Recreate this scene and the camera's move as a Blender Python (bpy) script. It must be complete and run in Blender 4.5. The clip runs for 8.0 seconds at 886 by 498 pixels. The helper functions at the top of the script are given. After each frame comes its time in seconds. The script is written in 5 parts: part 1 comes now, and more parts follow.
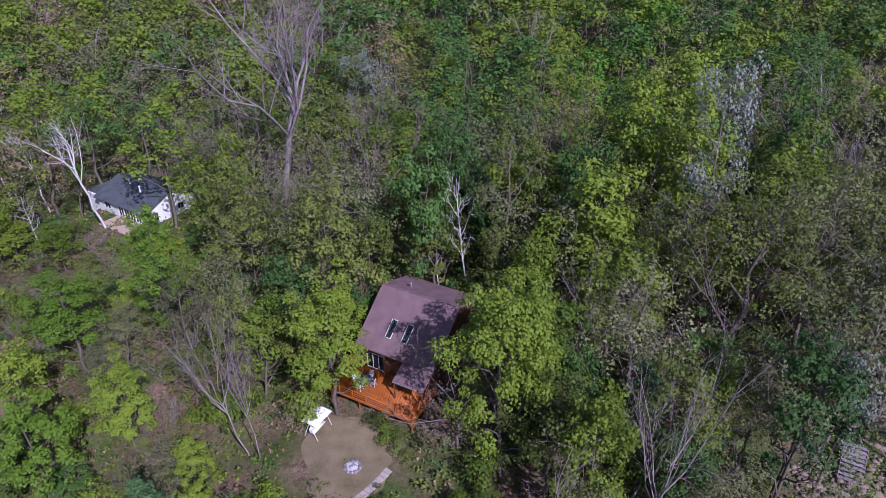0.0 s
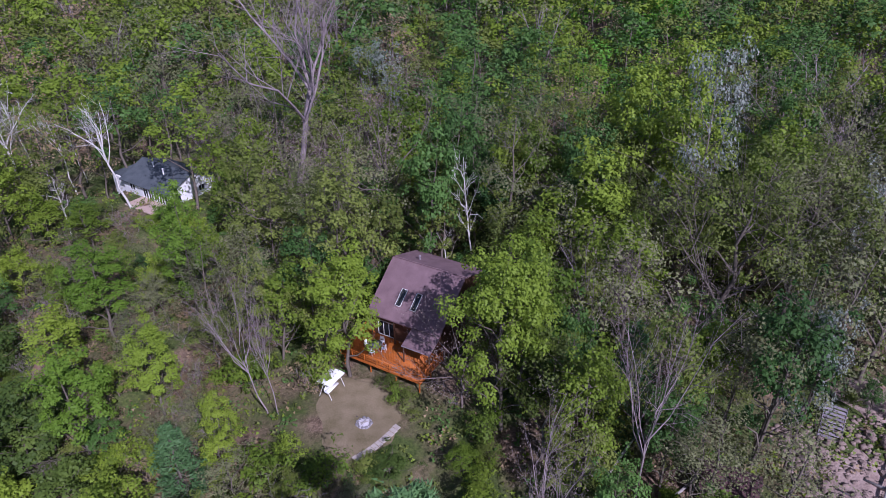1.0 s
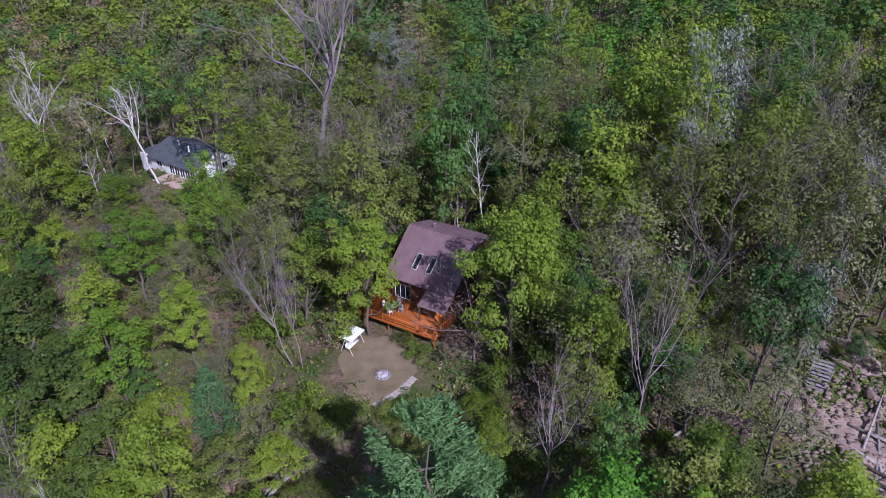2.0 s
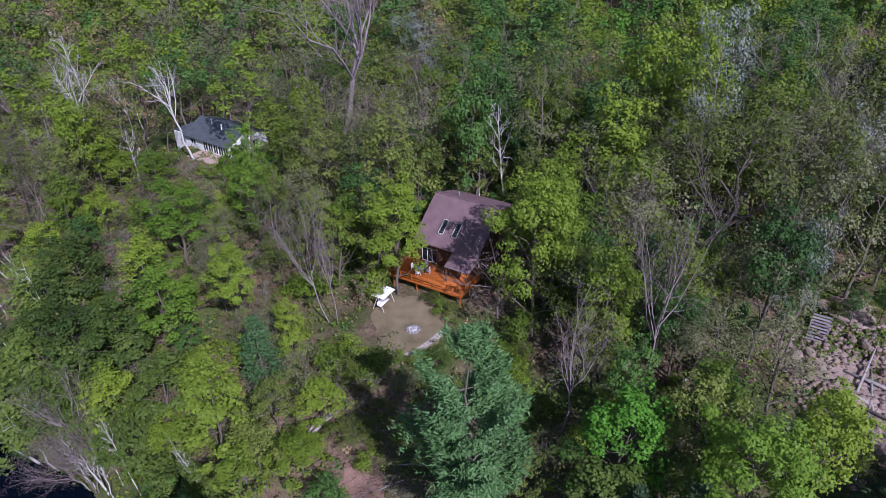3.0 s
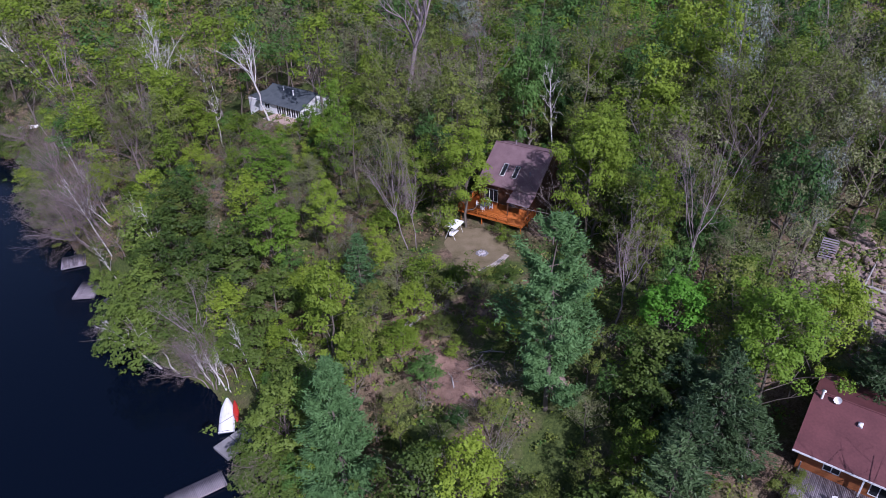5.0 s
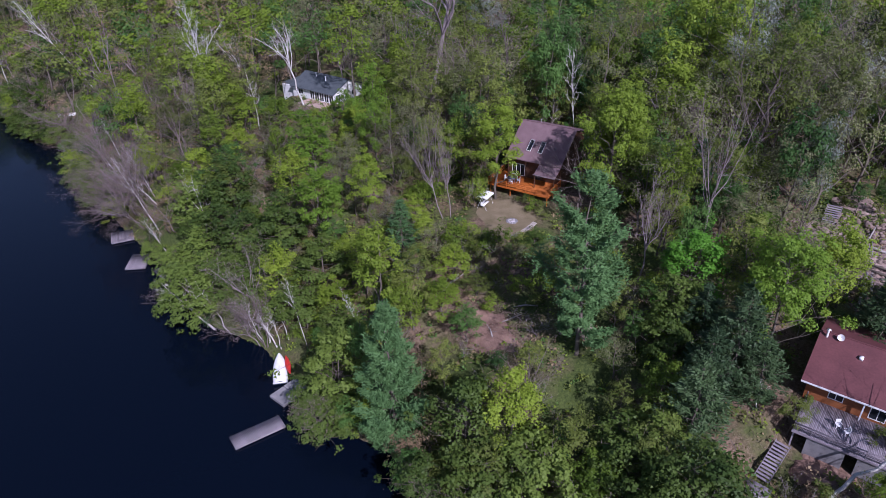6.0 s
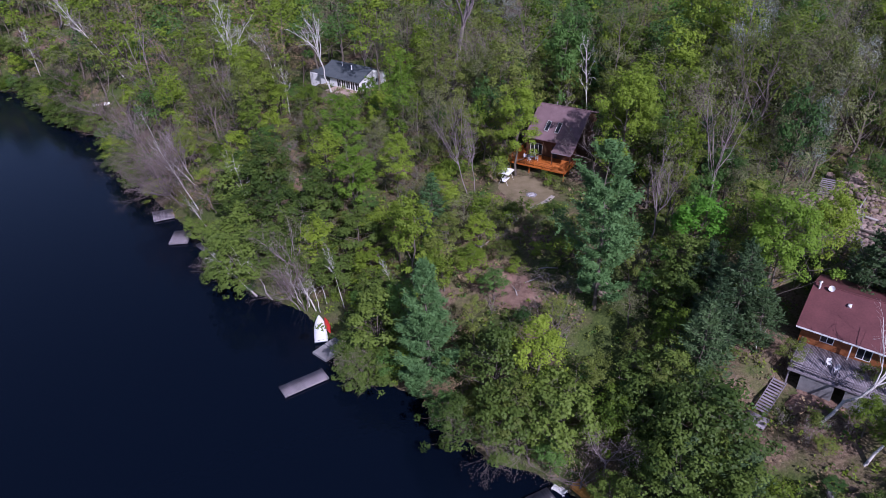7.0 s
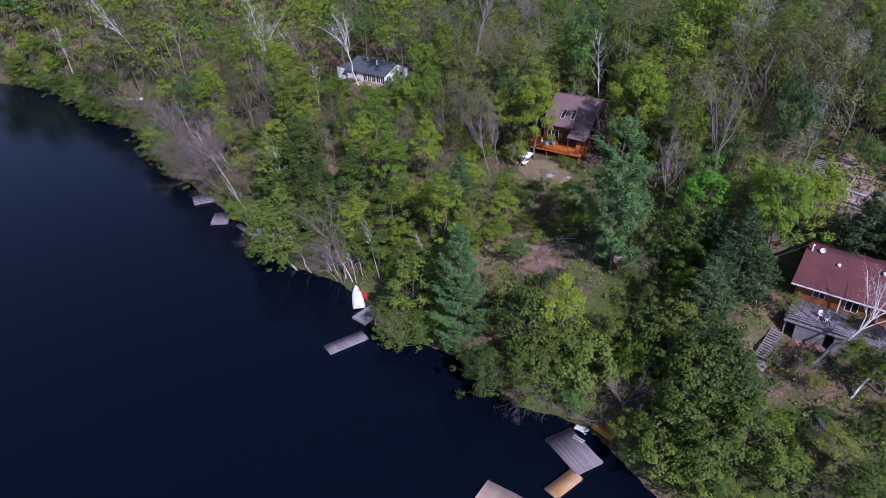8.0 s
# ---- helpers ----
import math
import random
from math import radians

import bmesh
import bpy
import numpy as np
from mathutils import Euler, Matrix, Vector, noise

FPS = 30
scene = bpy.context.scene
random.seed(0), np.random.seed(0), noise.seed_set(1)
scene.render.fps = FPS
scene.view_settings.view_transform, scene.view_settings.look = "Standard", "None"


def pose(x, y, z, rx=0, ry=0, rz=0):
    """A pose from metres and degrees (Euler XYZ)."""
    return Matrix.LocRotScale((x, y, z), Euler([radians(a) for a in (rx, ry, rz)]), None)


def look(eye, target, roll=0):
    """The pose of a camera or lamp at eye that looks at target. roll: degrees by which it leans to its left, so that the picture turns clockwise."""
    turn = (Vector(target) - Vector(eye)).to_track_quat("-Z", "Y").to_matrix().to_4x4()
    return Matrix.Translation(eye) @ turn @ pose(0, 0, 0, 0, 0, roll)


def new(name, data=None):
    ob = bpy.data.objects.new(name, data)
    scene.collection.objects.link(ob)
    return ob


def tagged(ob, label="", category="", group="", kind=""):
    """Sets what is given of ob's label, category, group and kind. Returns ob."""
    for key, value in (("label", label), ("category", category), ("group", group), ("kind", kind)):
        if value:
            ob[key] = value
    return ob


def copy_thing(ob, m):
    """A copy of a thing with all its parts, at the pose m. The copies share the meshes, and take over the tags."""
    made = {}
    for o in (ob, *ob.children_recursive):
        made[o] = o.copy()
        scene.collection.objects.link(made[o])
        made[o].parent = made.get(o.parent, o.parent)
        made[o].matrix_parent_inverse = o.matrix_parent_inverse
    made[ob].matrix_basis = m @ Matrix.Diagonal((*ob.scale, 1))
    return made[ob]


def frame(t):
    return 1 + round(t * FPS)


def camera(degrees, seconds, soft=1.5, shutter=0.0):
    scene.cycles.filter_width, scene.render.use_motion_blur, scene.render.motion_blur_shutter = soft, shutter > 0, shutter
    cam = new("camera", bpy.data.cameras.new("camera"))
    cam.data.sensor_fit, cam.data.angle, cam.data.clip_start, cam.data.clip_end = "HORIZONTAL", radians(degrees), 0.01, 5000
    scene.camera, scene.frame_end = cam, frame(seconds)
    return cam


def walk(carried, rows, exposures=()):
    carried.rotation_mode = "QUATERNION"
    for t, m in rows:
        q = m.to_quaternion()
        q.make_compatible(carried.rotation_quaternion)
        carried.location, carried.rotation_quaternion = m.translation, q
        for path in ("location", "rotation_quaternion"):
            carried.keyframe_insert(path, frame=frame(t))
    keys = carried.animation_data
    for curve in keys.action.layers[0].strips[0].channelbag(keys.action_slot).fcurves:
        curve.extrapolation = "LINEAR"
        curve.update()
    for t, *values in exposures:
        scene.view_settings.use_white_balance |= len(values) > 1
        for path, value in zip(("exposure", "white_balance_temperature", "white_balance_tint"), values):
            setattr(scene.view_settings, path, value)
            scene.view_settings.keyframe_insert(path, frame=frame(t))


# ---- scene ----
cam = camera(66.5, 8.0, soft=0.6)
PATH = [
    (0, (-0.099, 1.641, 68.385), (-0.089, 3.372, 67.384), -0.6),
    (0.5, (0.139, -1.044, 68.188), (0.13, 0.688, 67.188), -0.6),
    (1, (0.247, -3.955, 68.18), (0.226, -2.224, 67.178), -0.7),
    (1.5, (0.082, -7.061, 67.733), (0.05, -5.331, 66.73), -0.7),
    (3, (-2.969, -17.536, 67.453), (-3.026, -15.819, 66.429), -0.8),
    (3.5, (-4.475, -21.451, 67.389), (-4.542, -19.736, 66.362), -0.9),
    (4, (-6.735, -25.791, 67.157), (-6.801, -24.075, 66.132), -0.8),
    (4.5, (-8.83, -30.309, 67.495), (-8.9, -28.597, 66.463), -0.8),
    (6, (-15.714, -44.729, 67.771), (-15.791, -43.02, 66.736), -1.1),
    (6.5, (-17.666, -49.793, 68.268), (-17.746, -48.085, 67.23), -1.1),
    (7, (-19.298, -55.125, 68.686), (-19.381, -53.418, 67.647), -1.3),
    (7.5, (-21.389, -60.91, 69.158), (-21.472, -59.2, 68.123), -1.3),
    (8, (-23.633, -66.943, 69.58), (-23.716, -65.228, 68.554), -1.3),
]
walk(cam, [(t, look(eye, target, roll)) for t, eye, target, roll in PATH], [(0, 0.0, 5420, 38), (3, 0.01, 5470, 29), (8, -0.03, 5520, 34)])

# ---- light: clear spring day, sun from the south-east side ----
SUN_WAY = Vector((0.48, -0.88, 0.85)).normalized()  # towards the sun
world = bpy.data.worlds.new("sky")
scene.world = world
world.use_nodes = True
wn = world.node_tree.nodes
sky = wn.new("ShaderNodeTexSky")
sky.sky_type, sky.sun_disc = "NISHITA", False
sky.sun_elevation = math.asin(SUN_WAY.z)
sky.sun_rotation = math.atan2(SUN_WAY.x, SUN_WAY.y)
world.node_tree.links.new(sky.outputs["Color"], wn["Background"].inputs["Color"])
wn["Background"].inputs["Strength"].default_value = 0.085
sun = new("sun", bpy.data.lights.new("sun", "SUN"))
sun.data.energy, sun.data.angle, sun.data.color = 5.0, radians(0.6), (1.0, 0.96, 0.9)
sun.matrix_world = look((0, 0, 120), Vector((0, 0, 120)) - SUN_WAY)


# ---- materials ----
def shader(name):
    m = bpy.data.materials.new(name)
    m.use_nodes = True
    return m, m.node_tree.nodes, m.node_tree.links, m.node_tree.nodes["Principled BSDF"]


def speckled(name, dark, light, scale=3.0, rough=0.8, metal=0.0, bump=0.3, dist=0.03, fine=12.0, per_object=0.0, stretch=(1, 1, 1), spec=0.3):
    """Two colours mixed by noise at two scales, with relief from the finer one."""
    m, n, l, b = shader(name)
    co = n.new("ShaderNodeTexCoord")
    mp = n.new("ShaderNodeMapping")
    mp.inputs["Scale"].default_value = stretch
    l.new(co.outputs["Object"], mp.inputs["Vector"])
    big, small = n.new("ShaderNodeTexNoise"), n.new("ShaderNodeTexNoise")
    big.inputs["Scale"].default_value, small.inputs["Scale"].default_value = scale, scale * fine
    big.inputs["Detail"].default_value, small.inputs["Detail"].default_value = 4, 3
    l.new(mp.outputs["Vector"], big.inputs["Vector"]), l.new(mp.outputs["Vector"], small.inputs["Vector"])
    add = n.new("ShaderNodeMath")
    add.operation = "MULTIPLY_ADD"
    l.new(small.outputs["Fac"], add.inputs[0])
    add.inputs[1].default_value = 0.6
    l.new(big.outputs["Fac"], add.inputs[2])
    last = add.outputs[0]
    if per_object:
        info, more = n.new("ShaderNodeObjectInfo"), n.new("ShaderNodeMath")
        more.operation = "MULTIPLY_ADD"
        l.new(info.outputs["Random"], more.inputs[0])
        more.inputs[1].default_value = per_object
        l.new(last, more.inputs[2])
        last = more.outputs[0]
    ramp = n.new("ShaderNodeMapRange")
    ramp.inputs["From Min"].default_value, ramp.inputs["From Max"].default_value = 0.5, 1.1 + per_object
    l.new(last, ramp.inputs["Value"])
    mix = n.new("ShaderNodeMix")
    mix.data_type = "RGBA"
    mix.inputs["A"].default_value, mix.inputs["B"].default_value = (*dark, 1), (*light, 1)
    l.new(ramp.outputs["Result"], mix.inputs["Factor"])
    l.new(mix.outputs["Result"], b.inputs["Base Color"])
    b.inputs["Roughness"].default_value, b.inputs["Metallic"].default_value = rough, metal
    b.inputs["Specular IOR Level"].default_value = spec
    if bump:
        bp = n.new("ShaderNodeBump")
        bp.inputs["Strength"].default_value, bp.inputs["Distance"].default_value = bump, dist
        l.new(small.outputs["Fac"], bp.inputs["Height"])
        l.new(bp.outputs["Normal"], b.inputs["Normal"])
    return m


def foliage(name, dark, light, passing=0.2):
    """Leaves: colour varies by leaf, by place and by tree; some light goes through."""
    m, n, l, b = shader(name)
    geo, info, noise_ = n.new("ShaderNodeNewGeometry"), n.new("ShaderNodeObjectInfo"), n.new("ShaderNodeTexNoise")
    noise_.inputs["Scale"].default_value, noise_.inputs["Detail"].default_value = 0.22, 3
    l.new(geo.outputs["Position"], noise_.inputs["Vector"])
    a, c = n.new("ShaderNodeMath"), n.new("ShaderNodeMath")
    a.operation = c.operation = "MULTIPLY_ADD"
    l.new(geo.outputs["Random Per Island"], a.inputs[0])
    a.inputs[1].default_value = 0.12
    l.new(noise_.outputs["Fac"], a.inputs[2])
    l.new(info.outputs["Random"], c.inputs[0])
    c.inputs[1].default_value = 1.05
    l.new(a.outputs[0], c.inputs[2])
    rng = n.new("ShaderNodeMapRange")
    rng.inputs["From Min"].default_value, rng.inputs["From Max"].default_value = 0.42, 1.55
    l.new(c.outputs[0], rng.inputs["Value"])
    mix = n.new("ShaderNodeMix")
    mix.data_type = "RGBA"
    mix.inputs["A"].default_value, mix.inputs["B"].default_value = (*dark, 1), (*light, 1)
    l.new(rng.outputs["Result"], mix.inputs["Factor"])
    l.new(mix.outputs["Result"], b.inputs["Base Color"])
    b.inputs["Roughness"].default_value, b.inputs["Specular IOR Level"].default_value = 0.6, 0.25
    tr, ms = n.new("ShaderNodeBsdfTranslucent"), n.new("ShaderNodeMixShader")
    l.new(mix.outputs["Result"], tr.inputs["Color"])
    ms.inputs["Fac"].default_value = passing
    l.new(b.outputs[0], ms.inputs[1]), l.new(tr.outputs[0], ms.inputs[2])
    l.new(ms.outputs[0], n["Material Output"].inputs["Surface"])
    return m


LEAF = {
    "maple": foliage("leaf_fresh_green", (0.06, 0.115, 0.012), (0.25, 0.345, 0.034), 0.34),
    "fresh": foliage("leaf_yellow_green", (0.17, 0.25, 0.024), (0.28, 0.4, 0.04), 0.34),
    "green": foliage("leaf_mid_green", (0.028, 0.075, 0.018), (0.105, 0.21, 0.042), 0.25),
    "olive": foliage("leaf_olive", (0.06, 0.088, 0.017), (0.19, 0.235, 0.045), 0.28),
    "grey": foliage("leaf_bud_grey", (0.09, 0.105, 0.046), (0.225, 0.24, 0.11), 0.28),
    "bare": foliage("leaf_bud_mauve", (0.13, 0.1, 0.085), (0.29, 0.225, 0.2)),
    "bright": foliage("leaf_bright_green", (0.06, 0.18, 0.015), (0.13, 0.33, 0.03), 0.32),
    "lush": foliage("leaf_lush_green", (0.095, 0.185, 0.017), (0.18, 0.3, 0.03), 0.34),
    "cedar": foliage("leaf_cedar", (0.036, 0.07, 0.013), (0.145, 0.21, 0.036), 0.25),
    "rust": foliage("leaf_rusty", (0.18, 0.125, 0.07), (0.34, 0.25, 0.145)),
    "blossom": foliage("leaf_pale", (0.15, 0.18, 0.15), (0.3, 0.34, 0.29)),
}
NEEDLE = foliage("pine_needles", (0.028, 0.075, 0.026), (0.115, 0.225, 0.075), 0.15)
NEEDLE_DARK = foliage("dark_needles", (0.02, 0.045, 0.018), (0.07, 0.12, 0.045), 0.1)
BARK = speckled("bark_grey_brown", (0.07, 0.055, 0.045), (0.2, 0.17, 0.145), 2.0, 0.9, per_object=0.3, stretch=(3, 3, 0.6))
BARK_PALE = speckled("bark_pale_grey", (0.22, 0.2, 0.19), (0.42, 0.39, 0.38), 2.0, 0.85, stretch=(2, 2, 0.8))
BARK_MAUVE = speckled("bark_mauve_grey", (0.17, 0.135, 0.14), (0.37, 0.31, 0.325), 2.0, 0.9, stretch=(2, 2, 0.8))
BARK_TWIG = speckled("bark_brown_grey_twigs", (0.1, 0.08, 0.075), (0.25, 0.2, 0.19), 2.0, 0.9, per_object=0.4, stretch=(2, 2, 0.8))
BARK_BIRCH = speckled("bark_white_birch", (0.32, 0.3, 0.29), (0.75, 0.72, 0.7), 3.0, 0.75, stretch=(1, 1, 3))


def ground_material():
    m, n, l, b = shader("forest_floor")
    geo = n.new("ShaderNodeNewGeometry")
    def tex(scale, detail=5):
        t = n.new("ShaderNodeTexNoise")
        t.inputs["Scale"].default_value, t.inputs["Detail"].default_value = scale, detail
        l.new(geo.outputs["Position"], t.inputs["Vector"])
        return t
    def mixed(fac, lo, hi, a, c):
        r = n.new("ShaderNodeMapRange")
        r.inputs["From Min"].default_value, r.inputs["From Max"].default_value = lo, hi
        l.new(fac, r.inputs["Value"])
        x = n.new("ShaderNodeMix")
        x.data_type = "RGBA"
        for sock, val in (("A", a), ("B", c)):
            if isinstance(val, tuple):
                x.inputs[sock].default_value = (*val, 1)
            else:
                l.new(val, x.inputs[sock])
        l.new(r.outputs["Result"], x.inputs["Factor"])
        return x.outputs["Result"]
    litter = mixed(tex(2.2).outputs["Fac"], 0.35, 0.7, (0.075, 0.05, 0.033), (0.23, 0.16, 0.11))
    litter = mixed(tex(9, 2).outputs["Fac"], 0.52, 0.75, litter, (0.3, 0.23, 0.18))
    green = mixed(tex(3.1).outputs["Fac"], 0.3, 0.7, (0.04, 0.06, 0.018), (0.1, 0.13, 0.035))
    both = mixed(tex(0.12, 4).outputs["Fac"], 0.38, 0.56, litter, green)
    l.new(both, b.inputs["Base Color"])
    b.inputs["Roughness"].default_value, b.inputs["Specular IOR Level"].default_value = 0.95, 0.15
    bp = n.new("ShaderNodeBump")
    bp.inputs["Strength"].default_value, bp.inputs["Distance"].default_value = 0.7, 0.15
    l.new(tex(5).outputs["Fac"], bp.inputs["Height"])
    l.new(bp.outputs["Normal"], b.inputs["Normal"])
    return m


def water_material():
    m, n, l, b = shader("lake_water")
    geo = n.new("ShaderNodeNewGeometry")
    b.inputs["Base Color"].default_value = (0.002, 0.0043, 0.0105, 1)
    b.inputs["Roughness"].default_value, b.inputs["IOR"].default_value = 0.07, 1.33
    b.inputs["Specular IOR Level"].default_value = 0.28
    t, u = n.new("ShaderNodeTexNoise"), n.new("ShaderNodeTexNoise")
    t.inputs["Scale"].default_value, t.inputs["Detail"].default_value = 1.3, 4
    u.inputs["Scale"].default_value = 0.12
    l.new(geo.outputs["Position"], t.inputs["Vector"]), l.new(geo.outputs["Position"], u.inputs["Vector"])
    mul = n.new("ShaderNodeMath")
    mul.operation = "MULTIPLY"
    l.new(t.outputs["Fac"], mul.inputs[0]), l.new(u.outputs["Fac"], mul.inputs[1])
    bp = n.new("ShaderNodeBump")
    bp.inputs["Strength"].default_value, bp.inputs["Distance"].default_value = 0.35, 0.12
    l.new(mul.outputs[0], bp.inputs["Height"])
    l.new(bp.outputs["Normal"], b.inputs["Normal"])
    return m


GROUND, WATER = ground_material(), water_material()
EARTH = speckled("reddish_leaf_litter", (0.13, 0.075, 0.055), (0.36, 0.23, 0.18), 0.7, 0.95, fine=9, bump=0.9, dist=0.1)
EARTH_PINK = speckled("pinkish_bare_soil", (0.2, 0.14, 0.115), (0.46, 0.35, 0.31), 0.45, 0.95, fine=12, bump=0.8, dist=0.1)
GRASS = speckled("worn_lawn", (0.12, 0.1, 0.048), (0.26, 0.205, 0.135), 0.5, 0.95, fine=14, bump=0.5)
SHINGLE = speckled("brown_shingles", (0.12, 0.076, 0.084), (0.23, 0.15, 0.165), 0.8, 0.9, fine=20, bump=0.5, per_object=0.15)
SHINGLE_RED = speckled("red_metal_roof", (0.1, 0.036, 0.04), (0.16, 0.058, 0.062), 0.5, 0.55, fine=9, bump=0.15, spec=0.4)
SHINGLE_DARK = speckled("slate_grey_shingles", (0.05, 0.062, 0.072), (0.1, 0.115, 0.128), 0.8, 0.85, fine=16)
LOG_BROWN = speckled("brown_siding", (0.06, 0.028, 0.016), (0.14, 0.07, 0.04), 2.0, 0.7, stretch=(0.4, 0.4, 4))
CEDAR_WALL = speckled("red_cedar_siding", (0.22, 0.07, 0.025), (0.34, 0.13, 0.05), 2.0, 0.6, stretch=(0.5, 0.5, 5))
WHITE_WALL = speckled("white_siding", (0.66, 0.66, 0.68), (0.84, 0.84, 0.86), 1.0, 0.6, stretch=(0.4, 0.4, 4), bump=0.1)
STAIN = speckled("orange_stained_wood", (0.34, 0.085, 0.012), (0.56, 0.17, 0.03), 1.5, 0.55, stretch=(0.4, 4, 4))
DOCK_GREY = speckled("weathered_grey_wood", (0.13, 0.115, 0.13), (0.36, 0.315, 0.36), 1.5, 0.9, stretch=(0.5, 3, 3), per_object=0.6)
DOCK_NEW = speckled("fresh_pine_planks", (0.4, 0.29, 0.25), (0.62, 0.48, 0.4), 1.5, 0.8, stretch=(0.5, 3, 3), per_object=0.5)
DOCK_AMBER = speckled("amber_stained_planks", (0.4, 0.19, 0.035), (0.58, 0.42, 0.3), 0.45, 0.6, fine=6)
AMBER = speckled("orange_amber_stain", (0.45, 0.19, 0.03), (0.62, 0.33, 0.07), 0.8, 0.55, fine=7)
CONCRETE = speckled("grey_concrete", (0.17, 0.165, 0.175), (0.3, 0.29, 0.3), 0.9, 0.9)
ROCK = speckled("pale_granite", (0.17, 0.125, 0.105), (0.38, 0.29, 0.25), 0.9, 0.9, bump=0.8, dist=0.1, per_object=0.3)
GREYROCK = speckled("grey_rock", (0.13, 0.125, 0.13), (0.33, 0.31, 0.33), 1.2, 0.9, bump=0.8, dist=0.1, per_object=0.3)
WHITE = speckled("white_paint", (0.72, 0.72, 0.74), (0.86, 0.86, 0.88), 2.0, 0.45, bump=0.05)
CANVAS = speckled("white_canvas", (0.78, 0.78, 0.8), (0.88, 0.88, 0.9), 1.0, 0.8, bump=0.2)
RED = speckled("red_paint", (0.5, 0.03, 0.02), (0.62, 0.05, 0.04), 2.0, 0.45, bump=0.05)
DARK = speckled("dark_metal", (0.02, 0.02, 0.025), (0.06, 0.06, 0.07), 4.0, 0.5)
CHAIR_BLUE = speckled("grey_blue_table", (0.1, 0.1, 0.14), (0.16, 0.16, 0.2), 4.0, 0.5)
ASH = speckled("ash_and_stone", (0.36, 0.33, 0.36), (0.7, 0.66, 0.7), 5.0, 0.95)


def glass_material():
    m, n, l, b = shader("window_glass")
    b.inputs["Base Color"].default_value = (0.02, 0.025, 0.03, 1)
    b.inputs["Roughness"].default_value, b.inputs["IOR"].default_value = 0.03, 1.5
    return m


GLASS = glass_material()


# ---- mesh helpers ----
def quads_mesh(name, verts, quads, mats, index=None):
    """A mesh of faces that all have as many corners as quads has columns."""
    me = bpy.data.meshes.new(name)
    verts, quads = np.asarray(verts, np.float32), np.asarray(quads, np.int32)
    me.vertices.add(len(verts)), me.vertices.foreach_set("co", verts.ravel())
    me.loops.add(quads.size), me.loops.foreach_set("vertex_index", quads.ravel())
    me.polygons.add(len(quads)), me.polygons.foreach_set("loop_start", np.arange(0, quads.size, quads.shape[1], dtype=np.int32))
    for m in mats:
        me.materials.append(m)
    if index is not None:
        me.polygons.foreach_set("material_index", np.asarray(index, np.int32))
    me.update(calc_edges=True)
    return me


class Geo:
    """Collects quads."""

    def __init__(self):
        self.v, self.q, self.n = [], [], 0

    def add(self, v, q):
        self.v.append(np.asarray(v, float)), self.q.append(np.asarray(q, int) + self.n)
        self.n += len(v)

    def tube(self, path, radii, sides=5):
        path, radii = np.asarray(path, float), np.asarray(radii, float)
        d = np.gradient(path, axis=0)
        d /= np.linalg.norm(d, axis=1)[:, None] + 1e-9
        ref = np.where(np.abs(d[:, 2:]) > 0.9, [[1.0, 0, 0]], [[0, 0, 1.0]])
        a = np.cross(d, ref)
        a /= np.linalg.norm(a, axis=1)[:, None] + 1e-9
        b = np.cross(d, a)
        ang = np.arange(sides) * 2 * np.pi / sides
        ring = path[:, None] + radii[:, None, None] * (a[:, None] * np.cos(ang)[:, None] + b[:, None] * np.sin(ang)[:, None])
        i, j = np.meshgrid(np.arange(len(path) - 1), np.arange(sides), indexing="ij")
        k = (j + 1) % sides
        q = np.stack([i * sides + j, i * sides + k, (i + 1) * sides + k, (i + 1) * sides + j], -1).reshape(-1, 4)
        self.add(ring.reshape(-1, 3), q)

    def leaves(self, c, size, rng, narrow=0.6, up=0.35, along=None, out=None):
        """Three-cornered leaf sprays at the places c, facing roughly the ways in out."""
        c = np.asarray(c, float)
        m = len(c)
        size = np.broadcast_to(size, (m,))[:, None]
        nrm = rng.normal(size=(m, 3)) * (1.0 if out is None else 0.48)
        nrm[:, 2] = (np.abs(nrm[:, 2]) if out is None else nrm[:, 2]) + up
        if out is not None:
            nrm += out
        nrm /= np.linalg.norm(nrm, axis=1)[:, None] + 1e-9
        a = rng.normal(size=(m, 3)) if along is None else along + rng.normal(size=(m, 3)) * 0.25
        a -= nrm * (a * nrm).sum(1)[:, None]
        a /= np.linalg.norm(a, axis=1)[:, None] + 1e-9
        b = np.cross(nrm, a)
        v = np.stack([c + a * size * 1.2, c - a * size * 0.6 + b * size * narrow * 1.5, c - a * size * 0.6 - b * size * narrow * 1.5], 1).reshape(-1, 3)
        self.add(v, np.arange(3 * m).reshape(m, 3))

    def box(self, lo, hi, m=None):
        (x0, y0, z0), (x1, y1, z1) = lo, hi
        v = np.array([(x0, y0, z0), (x1, y0, z0), (x1, y1, z0), (x0, y1, z0), (x0, y0, z1), (x1, y0, z1), (x1, y1, z1), (x0, y1, z1)], float)
        if m is not None:
            v = v @ np.array(m.to_3x3()).T + np.array(m.translation)
        self.add(v, [(0, 3, 2, 1), (4, 5, 6, 7), (0, 1, 5, 4), (1, 2, 6, 5), (2, 3, 7, 6), (3, 0, 4, 7)])

    def mesh(self, name, *mats):
        return quads_mesh(name, np.concatenate(self.v), np.concatenate(self.q), mats)


def part(name, geo, material, parent, label=""):
    """Links collected quads as one mesh object under a thing or a part."""
    ob = new(name, geo.mesh(name, material) if isinstance(geo, Geo) else geo)
    ob.parent = parent
    return tagged(ob, label) if label else ob


